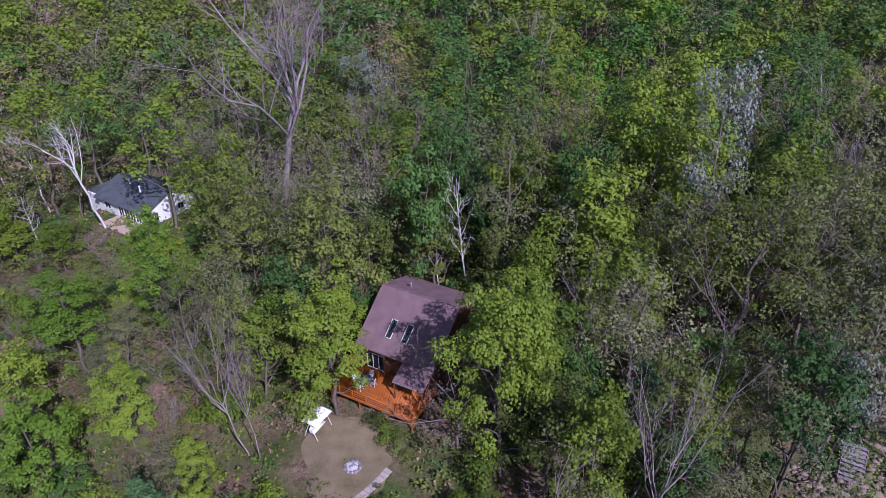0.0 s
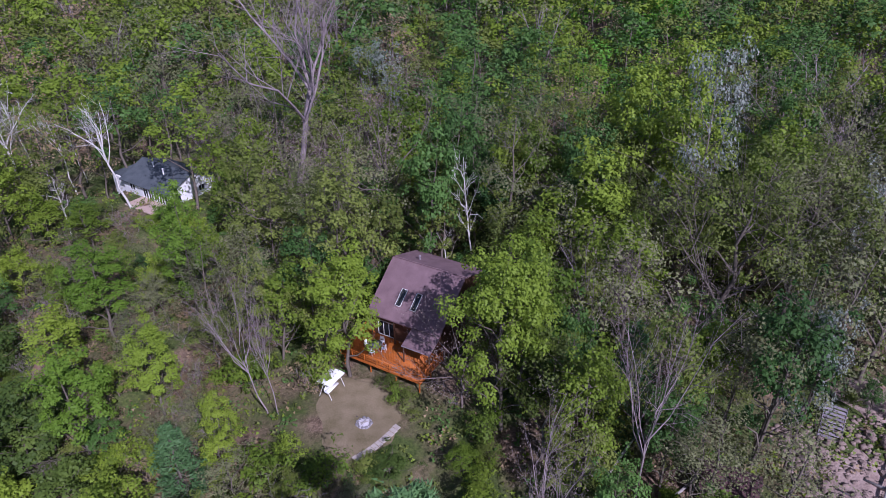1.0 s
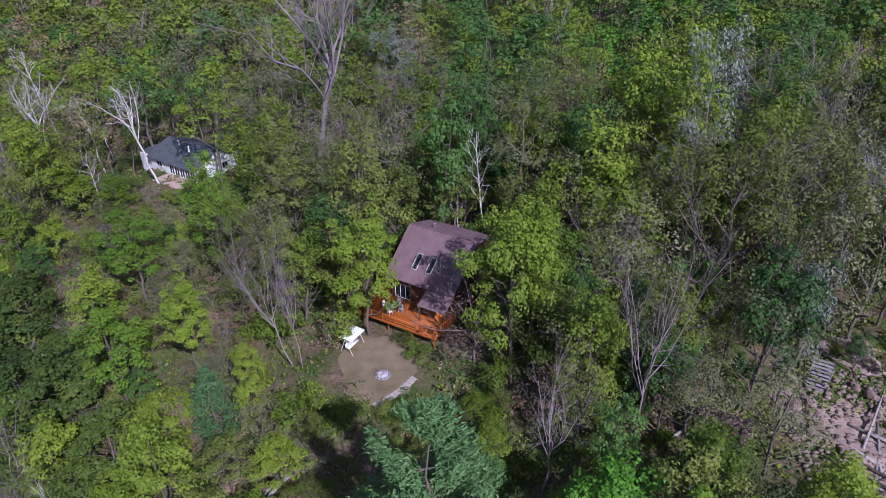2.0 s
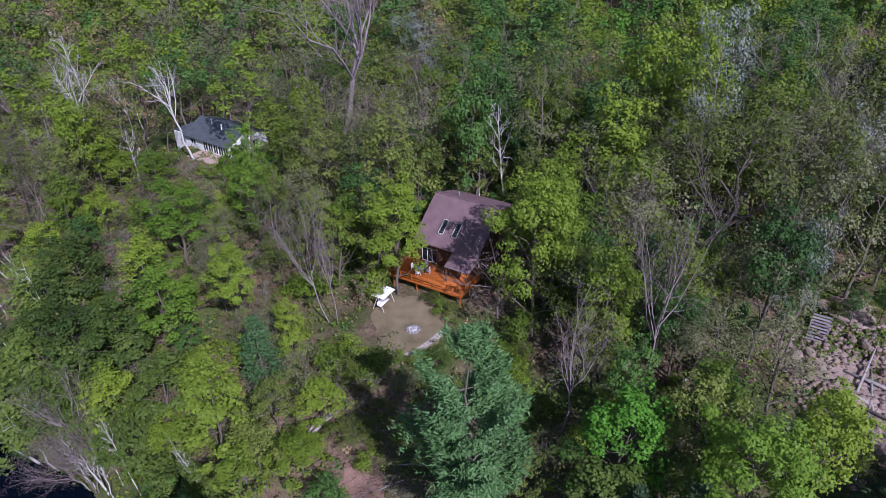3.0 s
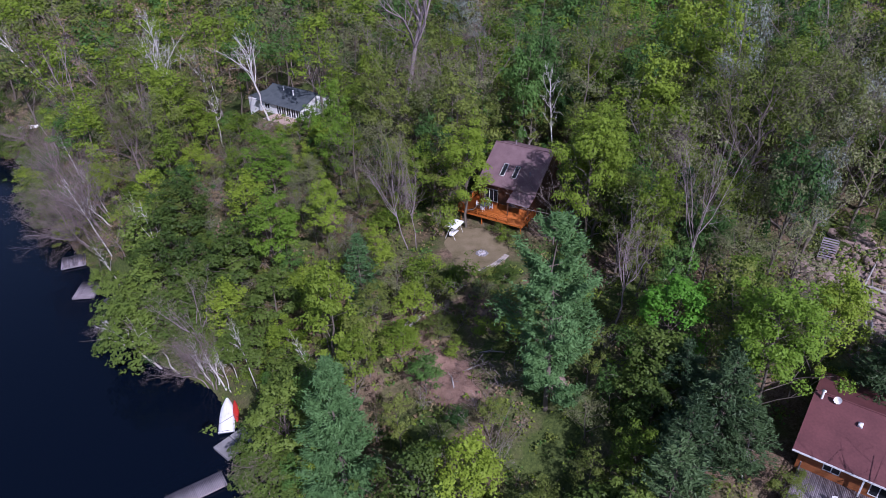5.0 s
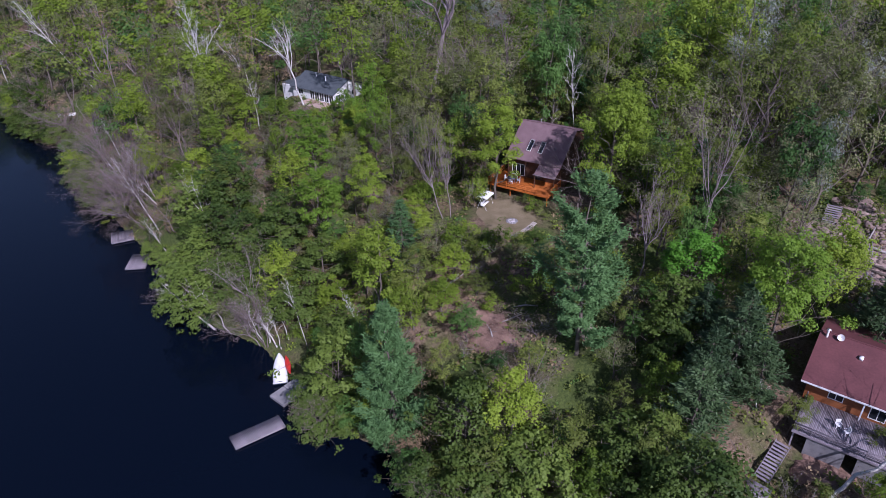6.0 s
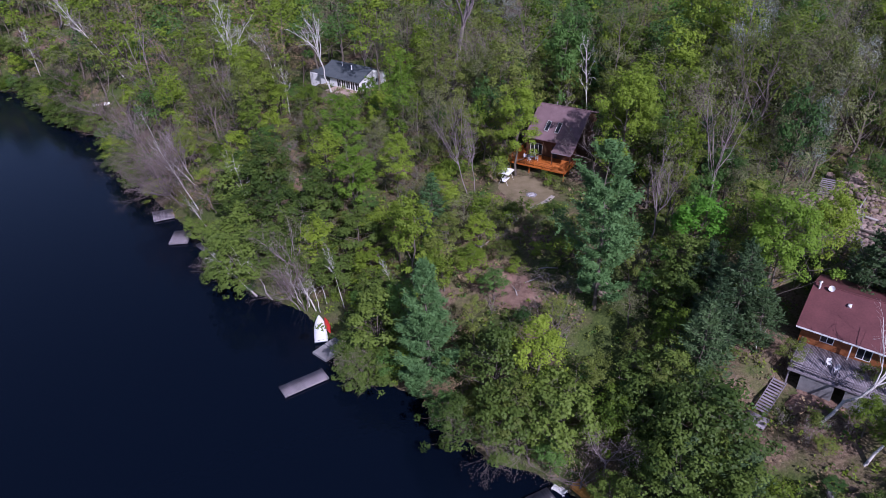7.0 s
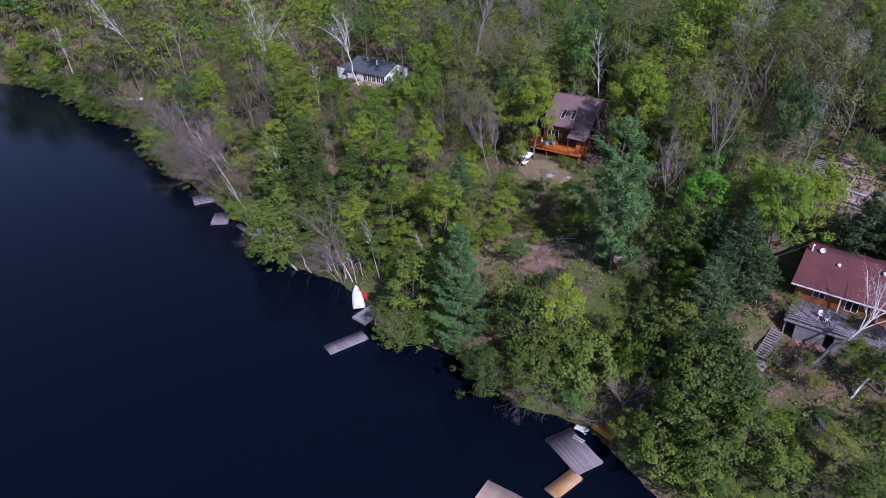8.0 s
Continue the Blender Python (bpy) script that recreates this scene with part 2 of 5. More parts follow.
def slab(name, lo, hi, material, parent, label="", bevel=0.015):
    """A box part with softened edges."""
    bm = bmesh.new()
    bmesh.ops.create_cube(bm, size=1)
    for v in bm.verts:
        v.co = Vector([lo[i] + (v.co[i] + 0.5) * (hi[i] - lo[i]) for i in range(3)])
    if bevel:
        bmesh.ops.bevel(bm, geom=list(bm.edges), offset=min(bevel, 0.3 * min(hi[i] - lo[i] for i in range(3))), segments=1, affect="EDGES")
    me = bpy.data.meshes.new(name)
    bm.to_mesh(me), bm.free()
    me.materials.append(material)
    return part(name, me, material, parent, label)


def prism(name, ring, depth_from, depth_to, material, parent, axis=0, label=""):
    """A closed ring of two coordinates drawn out along one axis."""
    bm = bmesh.new()
    def at(p, d):
        return (d, p[0], p[1]) if axis == 0 else (p[0], d, p[1]) if axis == 1 else (p[0], p[1], d)
    a, b = [bm.verts.new(at(p, depth_from)) for p in ring], [bm.verts.new(at(p, depth_to)) for p in ring]
    bm.faces.new(a), bm.faces.new(list(reversed(b)))
    for i in range(len(ring)):
        bm.faces.new((a[i - 1], a[i], b[i], b[i - 1]))
    bmesh.ops.recalc_face_normals(bm, faces=list(bm.faces))
    me = bpy.data.meshes.new(name)
    bm.to_mesh(me), bm.free()
    me.materials.append(material)
    return part(name, me, material, parent, label)


def thing(name, x, y, z, turn, label, category, group=""):
    ob = new(name)
    ob.empty_display_size = 0.3
    ob.matrix_basis = pose(x, y, z, 0, 0, turn)
    return tagged(ob, label, category, group)


# ---- ground ----
SHORE = np.array([(-600, 420), (-330, 225), (-190, 164), (-158, 153), (-141, 130), (-116, 113), (-103, 93), (-86, 73), (-68, 55), (-61, 44),
                  (-48, 37), (-40, 27), (-34, 20.5), (-26, 16), (-21, 9.5), (-17, 5), (-11, 3), (-6.5, -0.5), (-4, -5), (-1, -10), (20, -32), (80, -90), (500, -470)], float)


def inland(x, y):
    """Metres from the shore, positive on land."""
    x, y = np.asarray(x, float), np.asarray(y, float)
    best, side = np.full(x.shape, 1e9), np.ones(x.shape)
    for (ax, ay), (bx, by) in zip(SHORE[:-1], SHORE[1:]):
        dx, dy = bx - ax, by - ay
        t = np.clip(((x - ax) * dx + (y - ay) * dy) / (dx * dx + dy * dy), 0, 1)
        d = np.hypot(x - ax - t * dx, y - ay - t * dy)
        s = np.where(dx * (y - ay) - dy * (x - ax) > 0, 1.0, -1.0)
        side = np.where(d < best - 1e-6, s, side)
        best = np.minimum(best, d)
    return best * side


PADS = [(-9.5, 50, 5.5, 16.2), (-2.5, 64, 8, 17.2), (-45, 98, 9, 19.9), (25, 14, 6, 14.6), (21, 6, 3, 12.2), (26, 2, 3, 12.0), (14, 3, 2.5, 10.6)]


def height(x, y):
    x, y = np.asarray(x, float), np.asarray(y, float)
    d = inland(x, y)
    z = np.interp(d, [-60, -8, 0, 2, 10, 16, 22, 28, 40, 60, 100, 200, 400, 900], [-8, -2, -0.15, 0.9, 7.0, 11.2, 13.4, 14.8, 16.2, 18, 21, 30, 48, 80])
    rough = np.clip(d / 6, 0, 1)
    z = z + rough * (0.5 * np.sin(x * 0.31 + 1.3 * np.sin(y * 0.17)) * np.cos(y * 0.27) + 0.25 * np.sin(x * 0.9 + y * 0.6) * np.cos(y * 0.8 - x * 0.2))
    for px, py, r, pz in PADS:
        k = np.clip((np.hypot(x - px, y - py) - r) / (r * 0.9), 0, 1)
        k = k * k * (3 - 2 * k)
        z = pz * (1 - k) + z * k
    return z


def ground_z(x, y):
    return float(height(np.array([x]), np.array([y]))[0])


def sheet(name, xs, ys, f, material):
    gx, gy = np.meshgrid(xs, ys)
    v = np.stack([gx, gy, f(gx, gy)], -1).reshape(-1, 3)
    i, j = np.meshgrid(np.arange(len(ys) - 1), np.arange(len(xs) - 1), indexing="ij")
    w = len(xs)
    q = np.stack([i * w + j, i * w + j + 1, (i + 1) * w + j + 1, (i + 1) * w + j], -1).reshape(-1, 4)
    me = quads_mesh(name, v, q, [material])
    me.polygons.foreach_set("use_smooth", np.ones(len(q), bool))
    return new(name, me)


gx = np.concatenate([[-3000, -1500, -800, -500, -350], np.arange(-260, -120, 6), np.arange(-120, 70, 1.4), np.arange(70, 260, 8), [350, 500, 800, 1500, 3000]])
gy = np.concatenate([[-3000, -1500, -700, -400, -200, -100, -60], np.arange(-40, 120, 1.4), np.arange(120, 330, 7), [400, 550, 800, 1500, 3000]])
tagged(sheet("ground", gx, gy, height, GROUND), "brown leaf litter on a steep wooded lake slope", "ground", kind="structure")
lake = sheet("water", np.array([-3000, -200, 0, 3000]), np.array([-3000, -100, 100, 3000]), lambda x, y: x * 0.0, WATER)
tagged(lake, "dark blue calm lake water with faint ripples", "lake", kind="structure")


# ---- lake cabin with the orange deck ----
def roof_slabs(house, x0, x1, y_eave, z_eave, y_ridge, z_ridge, y_back, z_back, material, thick=0.16, label=""):
    for a, b in (((y_eave, z_eave), (y_ridge, z_ridge)), ((y_back, z_back), (y_ridge, z_ridge))):
        ring = [a, b, (b[0], b[1] - thick), (a[0], a[1] - thick)]
        prism("roof", ring, x0, x1, material, house, 0, label)
    g = Geo()
    g.tube([(x0, y_ridge, z_ridge + 0.02), ((x0 + x1) / 2, y_ridge, z_ridge + 0.02), (x1, y_ridge, z_ridge + 0.02)], [0.09] * 3, 8)
    part("ridge_cap", g, material, house)


def window(house, x0, x1, z0, z1, y=0.0, side="front", bars=1, frame_mat=None):
    """Frame with panes set into a wall; front walls face -y, right-hand end walls +x."""
    frame_mat = frame_mat or WHITE
    def put(name, lo, hi, mat, parent):
        if side == "end":
            lo, hi = (y - hi[1], lo[0], lo[2]), (y - lo[1], hi[0], hi[2])
        else:
            lo, hi = (lo[0], y + lo[1], lo[2]), (hi[0], y + hi[1], hi[2])
        return slab(name, lo, hi, mat, parent, bevel=0.01)
    f = 0.09
    w = put("window", (x0, -0.05, z0), (x1, 0.04, z0 + f), frame_mat, house)
    put("frame", (x0, -0.05, z1 - f), (x1, 0.04, z1), frame_mat, w)
    put("frame", (x0, -0.05, z0 + f), (x0 + f, 0.04, z1 - f), frame_mat, w)
    put("frame", (x1 - f, -0.05, z0 + f), (x1, 0.04, z1 - f), frame_mat, w)
    step = (x1 - x0 - f) / (bars + 1)
    for i in range(bars + 1):
        put("pane", (x0 + f + i * step, -0.015, z0 + f), (x0 + (i + 1) * step, 0.02, z1 - f), GLASS, w)
        if i < bars:
            put("frame", (x0 + (i + 1) * step, -0.045, z0 + f), (x0 + f + (i + 1) * step, 0.04, z1 - f), frame_mat, w)
    return w


CAB = (-4.86, 59.38, 17.3, -30)
cab = thing("cabin", *CAB, "dark brown wooden cabin with brown shingled gable roof", "cabin")
W, D, ZE, ZR = 5.0, 10.2, 4.6, 9.2
prism("wall", [(0, 0), (9.6, 0), (9.6, 7.4), (D / 2, 8.95), (0, 5.2)], -W + 0.4, W - 0.4, LOG_BROWN, cab, 0)
roof_slabs(cab, -W, W, -0.9, 4.75, D / 2, 9.3, D + 0.1, 7.5, SHINGLE)
# lower porch roof over the entry, on two posts
prism("porch_roof", [(-0.88, 4.62), (-3.1, 3.7), (-3.1, 3.58), (-0.88, 4.5)], 1.3, W, SHINGLE, cab, 0)
slab("gutter", (1.3, -3.17, 3.6), (W, -3.11, 3.7), DOCK_GREY, cab, "grey gutter along the porch roof")
for x in (1.45, W - 0.15):
    slab("post", (x - 0.07, -3.0, 1.3), (x + 0.07, -2.86, 3.57), LOG_BROWN, cab)
slope = math.atan2(4.55, 6.0)
for x in (-1.5, 0.55):
    m = pose(x, 0.5, 4.75 + (0.5 + 0.9) * 4.55 / 6.0 + 0.09, math.degrees(slope))
    g = Geo()
    for lo, hi in (((-0.38, 0, -0.06), (-0.33, 2.2, 0.08)), ((0.33, 0, -0.06), (0.38, 2.2, 0.08)), ((-0.33, 0, -0.06), (0.33, 0.05, 0.08)), ((-0.33, 2.15, -0.06), (0.33, 2.2, 0.08))):
        g.box(lo, hi, m)
    s = part("skylight", g, WHITE, cab, "white framed roof skylight")
    g = Geo()
    g.box((-0.33, 0.07, -0.05), (0.33, 2.13, 0.03), m)
    part("pane", g, GLASS, s)
for x, y, h in ((-2.2, D / 2 + 1.6, 0.5), (2.9, 1.4, 0.45)):
    z = 9.3 - abs(y - D / 2) * (4.55 / 6.0 if y < D / 2 else 1.8 / 5.2)
    g = Geo()
    g.tube([(x, y, z - 0.1), (x, y, z + h)], [0.09, 0.09], 8), g.tube([(x, y, z + h), (x, y, z + h + 0.1), (x, y, z + h + 0.14)], [0.16, 0.14, 0.01], 8)
    part("vent_pipe", g, DOCK_GREY, cab)
DZ = 1.3  # deck floor above the cabin's base
window(cab, -4.1, -1.7, DZ + 0.1, DZ + 2.2, bars=2)
window(cab, 2.2, 3.6, DZ + 0.9, DZ + 2.0)
door = slab("door", (0.2, -0.06, DZ + 0.05), (1.15, 0.02, DZ + 2.1), DARK, cab, "dark door of the cabin")
slab("frame", (0.1, -0.05, DZ + 0.05), (0.2, 0.04, DZ + 2.2), LOG_BROWN, door), slab("frame", (1.15, -0.05, DZ + 0.05), (1.25, 0.04, DZ + 2.2), LOG_BROWN, door)
for x in (-4.5, -1.3):
    slab("post", (x - 0.07, -0.75, DZ), (x + 0.07, -0.61, 4.75), LOG_BROWN, cab)

deck = thing("deck", *CAB, "orange stained wooden deck with railing before the cabin", "deck")
X0, X1, Y0, Y1 = -6.0, 4.9, -5.0, -0.02


def board(owner, lo, hi, mat, name="board"):
    g = Geo()
    g.box(lo, hi)
    return part(name, g, mat, owner)


y = Y0
while y < Y1 - 0.05:
    board(deck, (X0, y, DZ - 0.04), (X1, min(y + 0.137, Y1), DZ), STAIN)
    y += 0.145
y = 0.0
while y < 4.0:
    board(deck, (X0, y, DZ - 0.04), (-W + 0.38, y + 0.137, DZ), STAIN)
    y += 0.145
slab("rim", (X0, Y0 - 0.04, DZ - 0.3), (X1, Y0, DZ - 0.02), STAIN, deck), slab("rim", (X0 - 0.04, Y0, DZ - 0.3), (X0, 4.0, DZ - 0.02), STAIN, deck)
slab("rim", (X1, Y0, DZ - 0.3), (X1 + 0.04, Y1, DZ - 0.02), STAIN, deck)


def railing(owner, x0, y0, x1, y1, z, mat, high=1.0, rails=(0.35, 0.65, 0.95), every=1.6, cap=True):
    n = max(1, round(math.hypot(x1 - x0, y1 - y0) / every))
    for i in range(n + 1):
        x, y = x0 + (x1 - x0) * i / n, y0 + (y1 - y0) * i / n
        slab("rail_post", (x - 0.05, y - 0.05, z - 0.2), (x + 0.05, y + 0.05, z + high), mat, owner)
    turn = math.degrees(math.atan2(y1 - y0, x1 - x0))
    ln = math.hypot(x1 - x0, y1 - y0)
    for r in rails:
        g = Geo()
        wide = 0.07 if cap and r == rails[-1] else 0.02
        g.box((0, -wide, r - (0.02 if wide > 0.05 else 0.06)), (ln, wide, r + 0.03), pose(x0, y0, z, 0, 0, turn))
        part("rail", g, mat, owner)


railing(deck, X0, Y0, 2.6, Y0, DZ, STAIN), railing(deck, X0, Y0, X0, 4.0, DZ, STAIN), railing(deck, X1, Y0 + 1.2, X1, -0.2, DZ, STAIN)
for x in (X0 + 0.3, -2, 1.5, X1 - 0.3):
    for y in (Y0 + 0.3, -2.3):
        slab("deck_post", (x - 0.07, y - 0.07, -1.6), (x + 0.07, y + 0.07, DZ - 0.2), STAIN, deck)

def from_cabin(x, y, z=0.0, turn=0.0):
    return pose(*CAB[:3], 0, 0, CAB[3]) @ pose(x, y, z, 0, 0, turn)


def garden_chair(m):
    c = thing("garden_chair", 0, 0, 0, 0, "white slatted garden chair at the deck table", "chair", "chairs round the deck table")
    seat = slab("seat", (-0.25, -0.25, 0.375), (0.25, -0.21, 0.4), WHITE, c, bevel=0.006)
    back = slab("backrest", (-0.25, 0.215, 0.9), (0.25, 0.265, 0.98), WHITE, c, bevel=0.006)
    for i in range(5):
        slab("slat", (-0.24 + i * 0.1, -0.24, 0.4), (-0.16 + i * 0.1, 0.24, 0.43), WHITE, seat, bevel=0)
        slab("slat", (-0.24 + i * 0.1, 0.22, 0.5), (-0.16 + i * 0.1, 0.26, 0.9), WHITE, back, bevel=0)
    for x in (-0.23, 0.23):
        for y in (-0.22, 0.22):
            slab("leg", (x - 0.025, y - 0.025, 0), (x + 0.025, y + 0.025, 0.41 if y < 0 else 0.9), WHITE, c, bevel=0.006)
        slab("armrest", (x - 0.03, -0.24, 0.62), (x + 0.03, 0.22, 0.65), WHITE, c, bevel=0.006)
    c.matrix_basis = m
    return c


TX, TY = -2.7, -2.6
table = thing("deck_table", 0, 0, 0, 0, "grey-blue patio table on the orange deck", "table")
table.matrix_basis = from_cabin(TX, TY, DZ, 20)
g = Geo()
g.tube([(0, 0, 0.70), (0, 0, 0.71), (0, 0, 0.74), (0, 0, 0.745)], [0.02, 0.8, 0.82, 0.01], 16)
part("tabletop", g, CHAIR_BLUE, table)
for a in range(4):
    x, y = 0.55 * math.cos(a * math.pi / 2 + 0.8), 0.55 * math.sin(a * math.pi / 2 + 0.8)
    slab("leg", (x - 0.03, y - 0.03, 0), (x + 0.03, y + 0.03, 0.7), CHAIR_BLUE, table, bevel=0.008)
first = garden_chair(from_cabin(TX + 1.05, TY + 0.15, DZ, -75))
for dx, dy, turn in ((-1.1, -0.1, 100), (0.1, 1.1, 10), (0.2, -1.05, 170)):
    copy_thing(first, from_cabin(TX + dx, TY + dy, DZ, turn))

# ---- white house up the slope ----
wh = thing("white_house", -44.5, 93.2, 19.9, -33.4, "white sided house with slate-green shingled gable roof", "house")
prism("wall", [(0, -1.6), (9.2, -1.6), (9.2, 2.3), (4.6, 4.15), (0, 2.3)], -12.2, 0, WHITE_WALL, wh, 0)
roof_slabs(wh, -12.6, 0.4, -0.5, 2.3, 4.6, 4.4, 9.7, 2.3, SHINGLE_DARK, 0.14)
for x in (-6.6, -5.2, -3.8, -2.4, -1.0):
    window(wh, x - 0.35, x + 0.95, 0.2, 2.0)
window(wh, -10.5, -9.0, 0.8, 1.9), window(wh, 0.6, 2.1, 0.3, 1.9, y=0.0, side="end")
window(wh, 5.6, 6.8, 0.7, 1.8, y=0.0, side="end")
for x, y, h in ((-8.2, 3.6, 0.7), (-4.7, 2.9, 0.9)):
    z = 4.4 - (4.6 - y) * 2.1 / 5.1
    g = Geo()
    g.tube([(x, y, z - 0.1), (x, y, z + h)], [0.12, 0.12], 8), g.tube([(x, y, z + h), (x, y, z + h + 0.12), (x, y, z + h + 0.16)], [0.2, 0.18, 0.01], 8)
    part("vent_pipe", g, WHITE, wh)
slab("porch_base", (-7.3, -3.2, -3.0), (-0.5, -0.05, -0.21), CONCRETE, wh)
slab("porch", (-7.5, -3.4, -0.2), (-0.3, -0.02, 0.15), DOCK_NEW, wh, "pale wooden porch floor")
slab("side_wing", (-16.2, 0.6, -2.0), (-12.25, 7.5, 1.9), WHITE_WALL, wh)
prism("roof", [(0.9, 1.9), (7.9, 1.9), (7.9, 2.05), (0.9, 2.05)], -16.6, -12.65, SHINGLE_DARK, wh, 0)

# ---- red-roofed house above its deck ----
rh = thing("red_roofed_house", 20.36, 11.6, 15.1, -35, "cedar house with dark red roof on concrete base", "house")
prism("wall", [(12.2, -2.6), (12.2, 2.9), (6.2, 4.8), (0.6, 2.5), (0.6, -2.6)], 0.4, 12.5, CEDAR_WALL, rh, 0)
roof_slabs(rh, -0.2, 13.0, -0.1, 2.3, 6.2, 5.1, 13.0, 2.75, SHINGLE_RED, 0.14)
slab("fascia", (-0.2, -0.16, 2.06), (13.0, -0.105, 2.29), WHITE, rh, "white eaves board")
window(rh, 2.6, 4.1, 0.7, 1.9, y=0.6, bars=1), window(rh, 6.6, 8.2, 0.1, 2.0, y=0.6)
slab("post", (5.9, -0.05, -0.2), (6.05, 0.1, 2.1), WHITE, rh)
for x, y, h in ((0.55, 5.6, 0.9), (4.3, 4.4, 0.25), (9.6, 4.9, 0.35)):
    z = 5.1 - (6.2 - y) * 2.8 / 6.3
    g = Geo()
    if h < 0.5:
        g.box((x - 0.22, y - 0.22, z - 0.1), (x + 0.22, y + 0.22, z + h))
    else:
        g.tube([(x, y, z - 0.1), (x, y, z + h)], [0.13, 0.13], 8), g.tube([(x, y, z + h), (x, y, z + h + 0.1), (x, y, z + h + 0.18)], [0.24, 0.2, 0.01], 8)
    part("roof_vent", g, WHITE, rh)
slab("base_wall", (2.2, -5.3, -2.9), (5.8, -5.05, -0.5), CONCRETE, rh, "grey concrete base wall")
slab("base_wall", (6.9, -5.3, -2.9), (12.4, -5.05, -0.5), CONCRETE, rh, "grey concrete base wall")
rdeck = thing("deck", 20.36, 11.6, 15.1, -35, "weathered grey deck with open railing", "deck")
x = 0.7
while x < 12.4:
    board(rdeck, (x, -5.4, -0.24), (x + 0.137, 0.58, -0.2), DOCK_GREY)
    x += 0.145
slab("rim", (0.7, -5.46, -0.5), (12.5, -5.41, -0.22), DOCK_GREY, rdeck)
railing(rdeck, 0.8, -5.35, 12.4, -5.35, -0.2, DOCK_GREY), railing(rdeck, 0.8, -5.35, 0.8, 0.3, -0.2, DOCK_GREY)
for i in range(79):
    board(rdeck, (0.9 + i * 0.145, -5.36, -0.05), (0.94 + i * 0.145, -5.33, 0.7), DOCK_GREY, "baluster")
for x in (0.9, 4.2, 8.2, 12.2):
    slab("deck_post", (x - 0.08, -5.0, -3.3), (x + 0.08, -4.84, -0.25), DOCK_GREY, rdeck)


def stairs(x, y, z, turn, n, wide, rise, run, mat, label):
    s = thing("stairs", x, y, z, turn, label, "stairs")
    for i in range(n):
        slab("step", (-wide / 2, i * run, i * rise - 0.05), (wide / 2, i * run + run * 0.92, i * rise), mat, s)
    for sx in (-1, 1):
        g = Geo()
        g.box((-0.03, 0, -0.25), (0.03, math.hypot(n * run, n * rise), -0.02), pose(sx * wide / 2, 0, 0, math.degrees(math.atan2(rise, run))))
        part("stringer", g, mat, s)
    return s


stairs(14.4, 3.6, 11.0, -45, 12, 1.5, 0.19, 0.34, DOCK_GREY, "weathered grey wooden stairs down from the deck")
land = thing("landing", 13.4, 2.3, 10.6, -40, "weathered grey wooden landing below the stairs", "platform")
for i in range(14):
    board(land, (-1.3, -1.0 + i * 0.145, 0.3), (1.3, -1.0 + i * 0.145 + 0.13, 0.34), DOCK_GREY, "plank")
for x in (-1.2, 1.2):
    slab("beam", (x - 0.06, -1.0, -0.4), (x + 0.06, 1.0, 0.29), DOCK_GREY, land)


# hillside steps above the cleared ground, and a small brown shed under the trees
stairs(37.2, 44.2, 18.6, -32, 9, 2.0, 0.16, 0.42, DOCK_GREY, "weathered wooden steps set into the hillside")
shed = thing("shed", 24.8, 37.2, 16.9, -28, "small dark brown shed with a maroon shingled roof", "shed")
prism("wall", [(0, -0.6), (3.4, -0.6), (3.4, 2.0), (1.7, 3.0), (0, 2.0)], -2.2, 2.2, LOG_BROWN, shed, 0)
roof_slabs(shed, -2.5, 2.5, -0.35, 1.9, 1.7, 3.15, 3.75, 1.9, speckled("maroon_shingles", (0.06, 0.032, 0.034), (0.12, 0.066, 0.068), 0.8, 0.9, fine=16), 0.12)
slab("door", (-0.5, -0.05, -0.3), (0.4, 0.02, 1.7), DARK, shed)


# ---- docks ----
def dock(x, y, turn, long, wide, mat, label, z=0.45, along=False, legs=True):
    """A plank dock; x, y is the middle; planks lie across, or along its length."""
    d = thing("dock", x, y, 0, turn, label, "dock")
    rng = np.random.default_rng(int(abs(x * 7 + y * 3)))
    if along:
        n = max(2, round(wide / 0.19))
        for i in range(n):
            a = -wide / 2 + i * wide / n
            board(d, (-long / 2 + rng.normal() * 0.04, a, z - 0.05), (long / 2 + rng.normal() * 0.04, a + wide / n - 0.05, z + rng.normal() * 0.006), mat, "plank")
    else:
        n = max(2, round(long / 0.19))
        for i in range(n):
            a = -long / 2 + i * long / n
            board(d, (a, -wide / 2 + rng.normal() * 0.03, z - 0.05), (a + long / n - 0.05, wide / 2 + rng.normal() * 0.03, z + rng.normal() * 0.006), mat, "plank")
    for s in (-1, 1):
        slab("beam", (-long / 2, s * (wide / 2 - 0.08) - 0.05, z - 0.3), (long / 2, s * (wide / 2 - 0.08) + 0.05, z - 0.045), mat, d)
    slab("beam", (-long / 2 + 0.02, -wide / 2 + 0.14, z - 0.28), (-long / 2 + 0.1, wide / 2 - 0.14, z - 0.046), mat, d)
    slab("beam", (long / 2 - 0.1, -wide / 2 + 0.14, z - 0.28), (long / 2 - 0.02, wide / 2 - 0.14, z - 0.046), mat, d)
    if legs:
        for sx in (-1, 1):
            for sy in (-1, 1):
                g = Geo()
                px, py = sx * (long / 2 - 0.3), sy * (wide / 2 + 0.05)
                g.tube([(px, py, -2.2), (px, py, z + 0.25)], [0.05, 0.05], 7)
                part("leg", g, DARK, d)
    return d


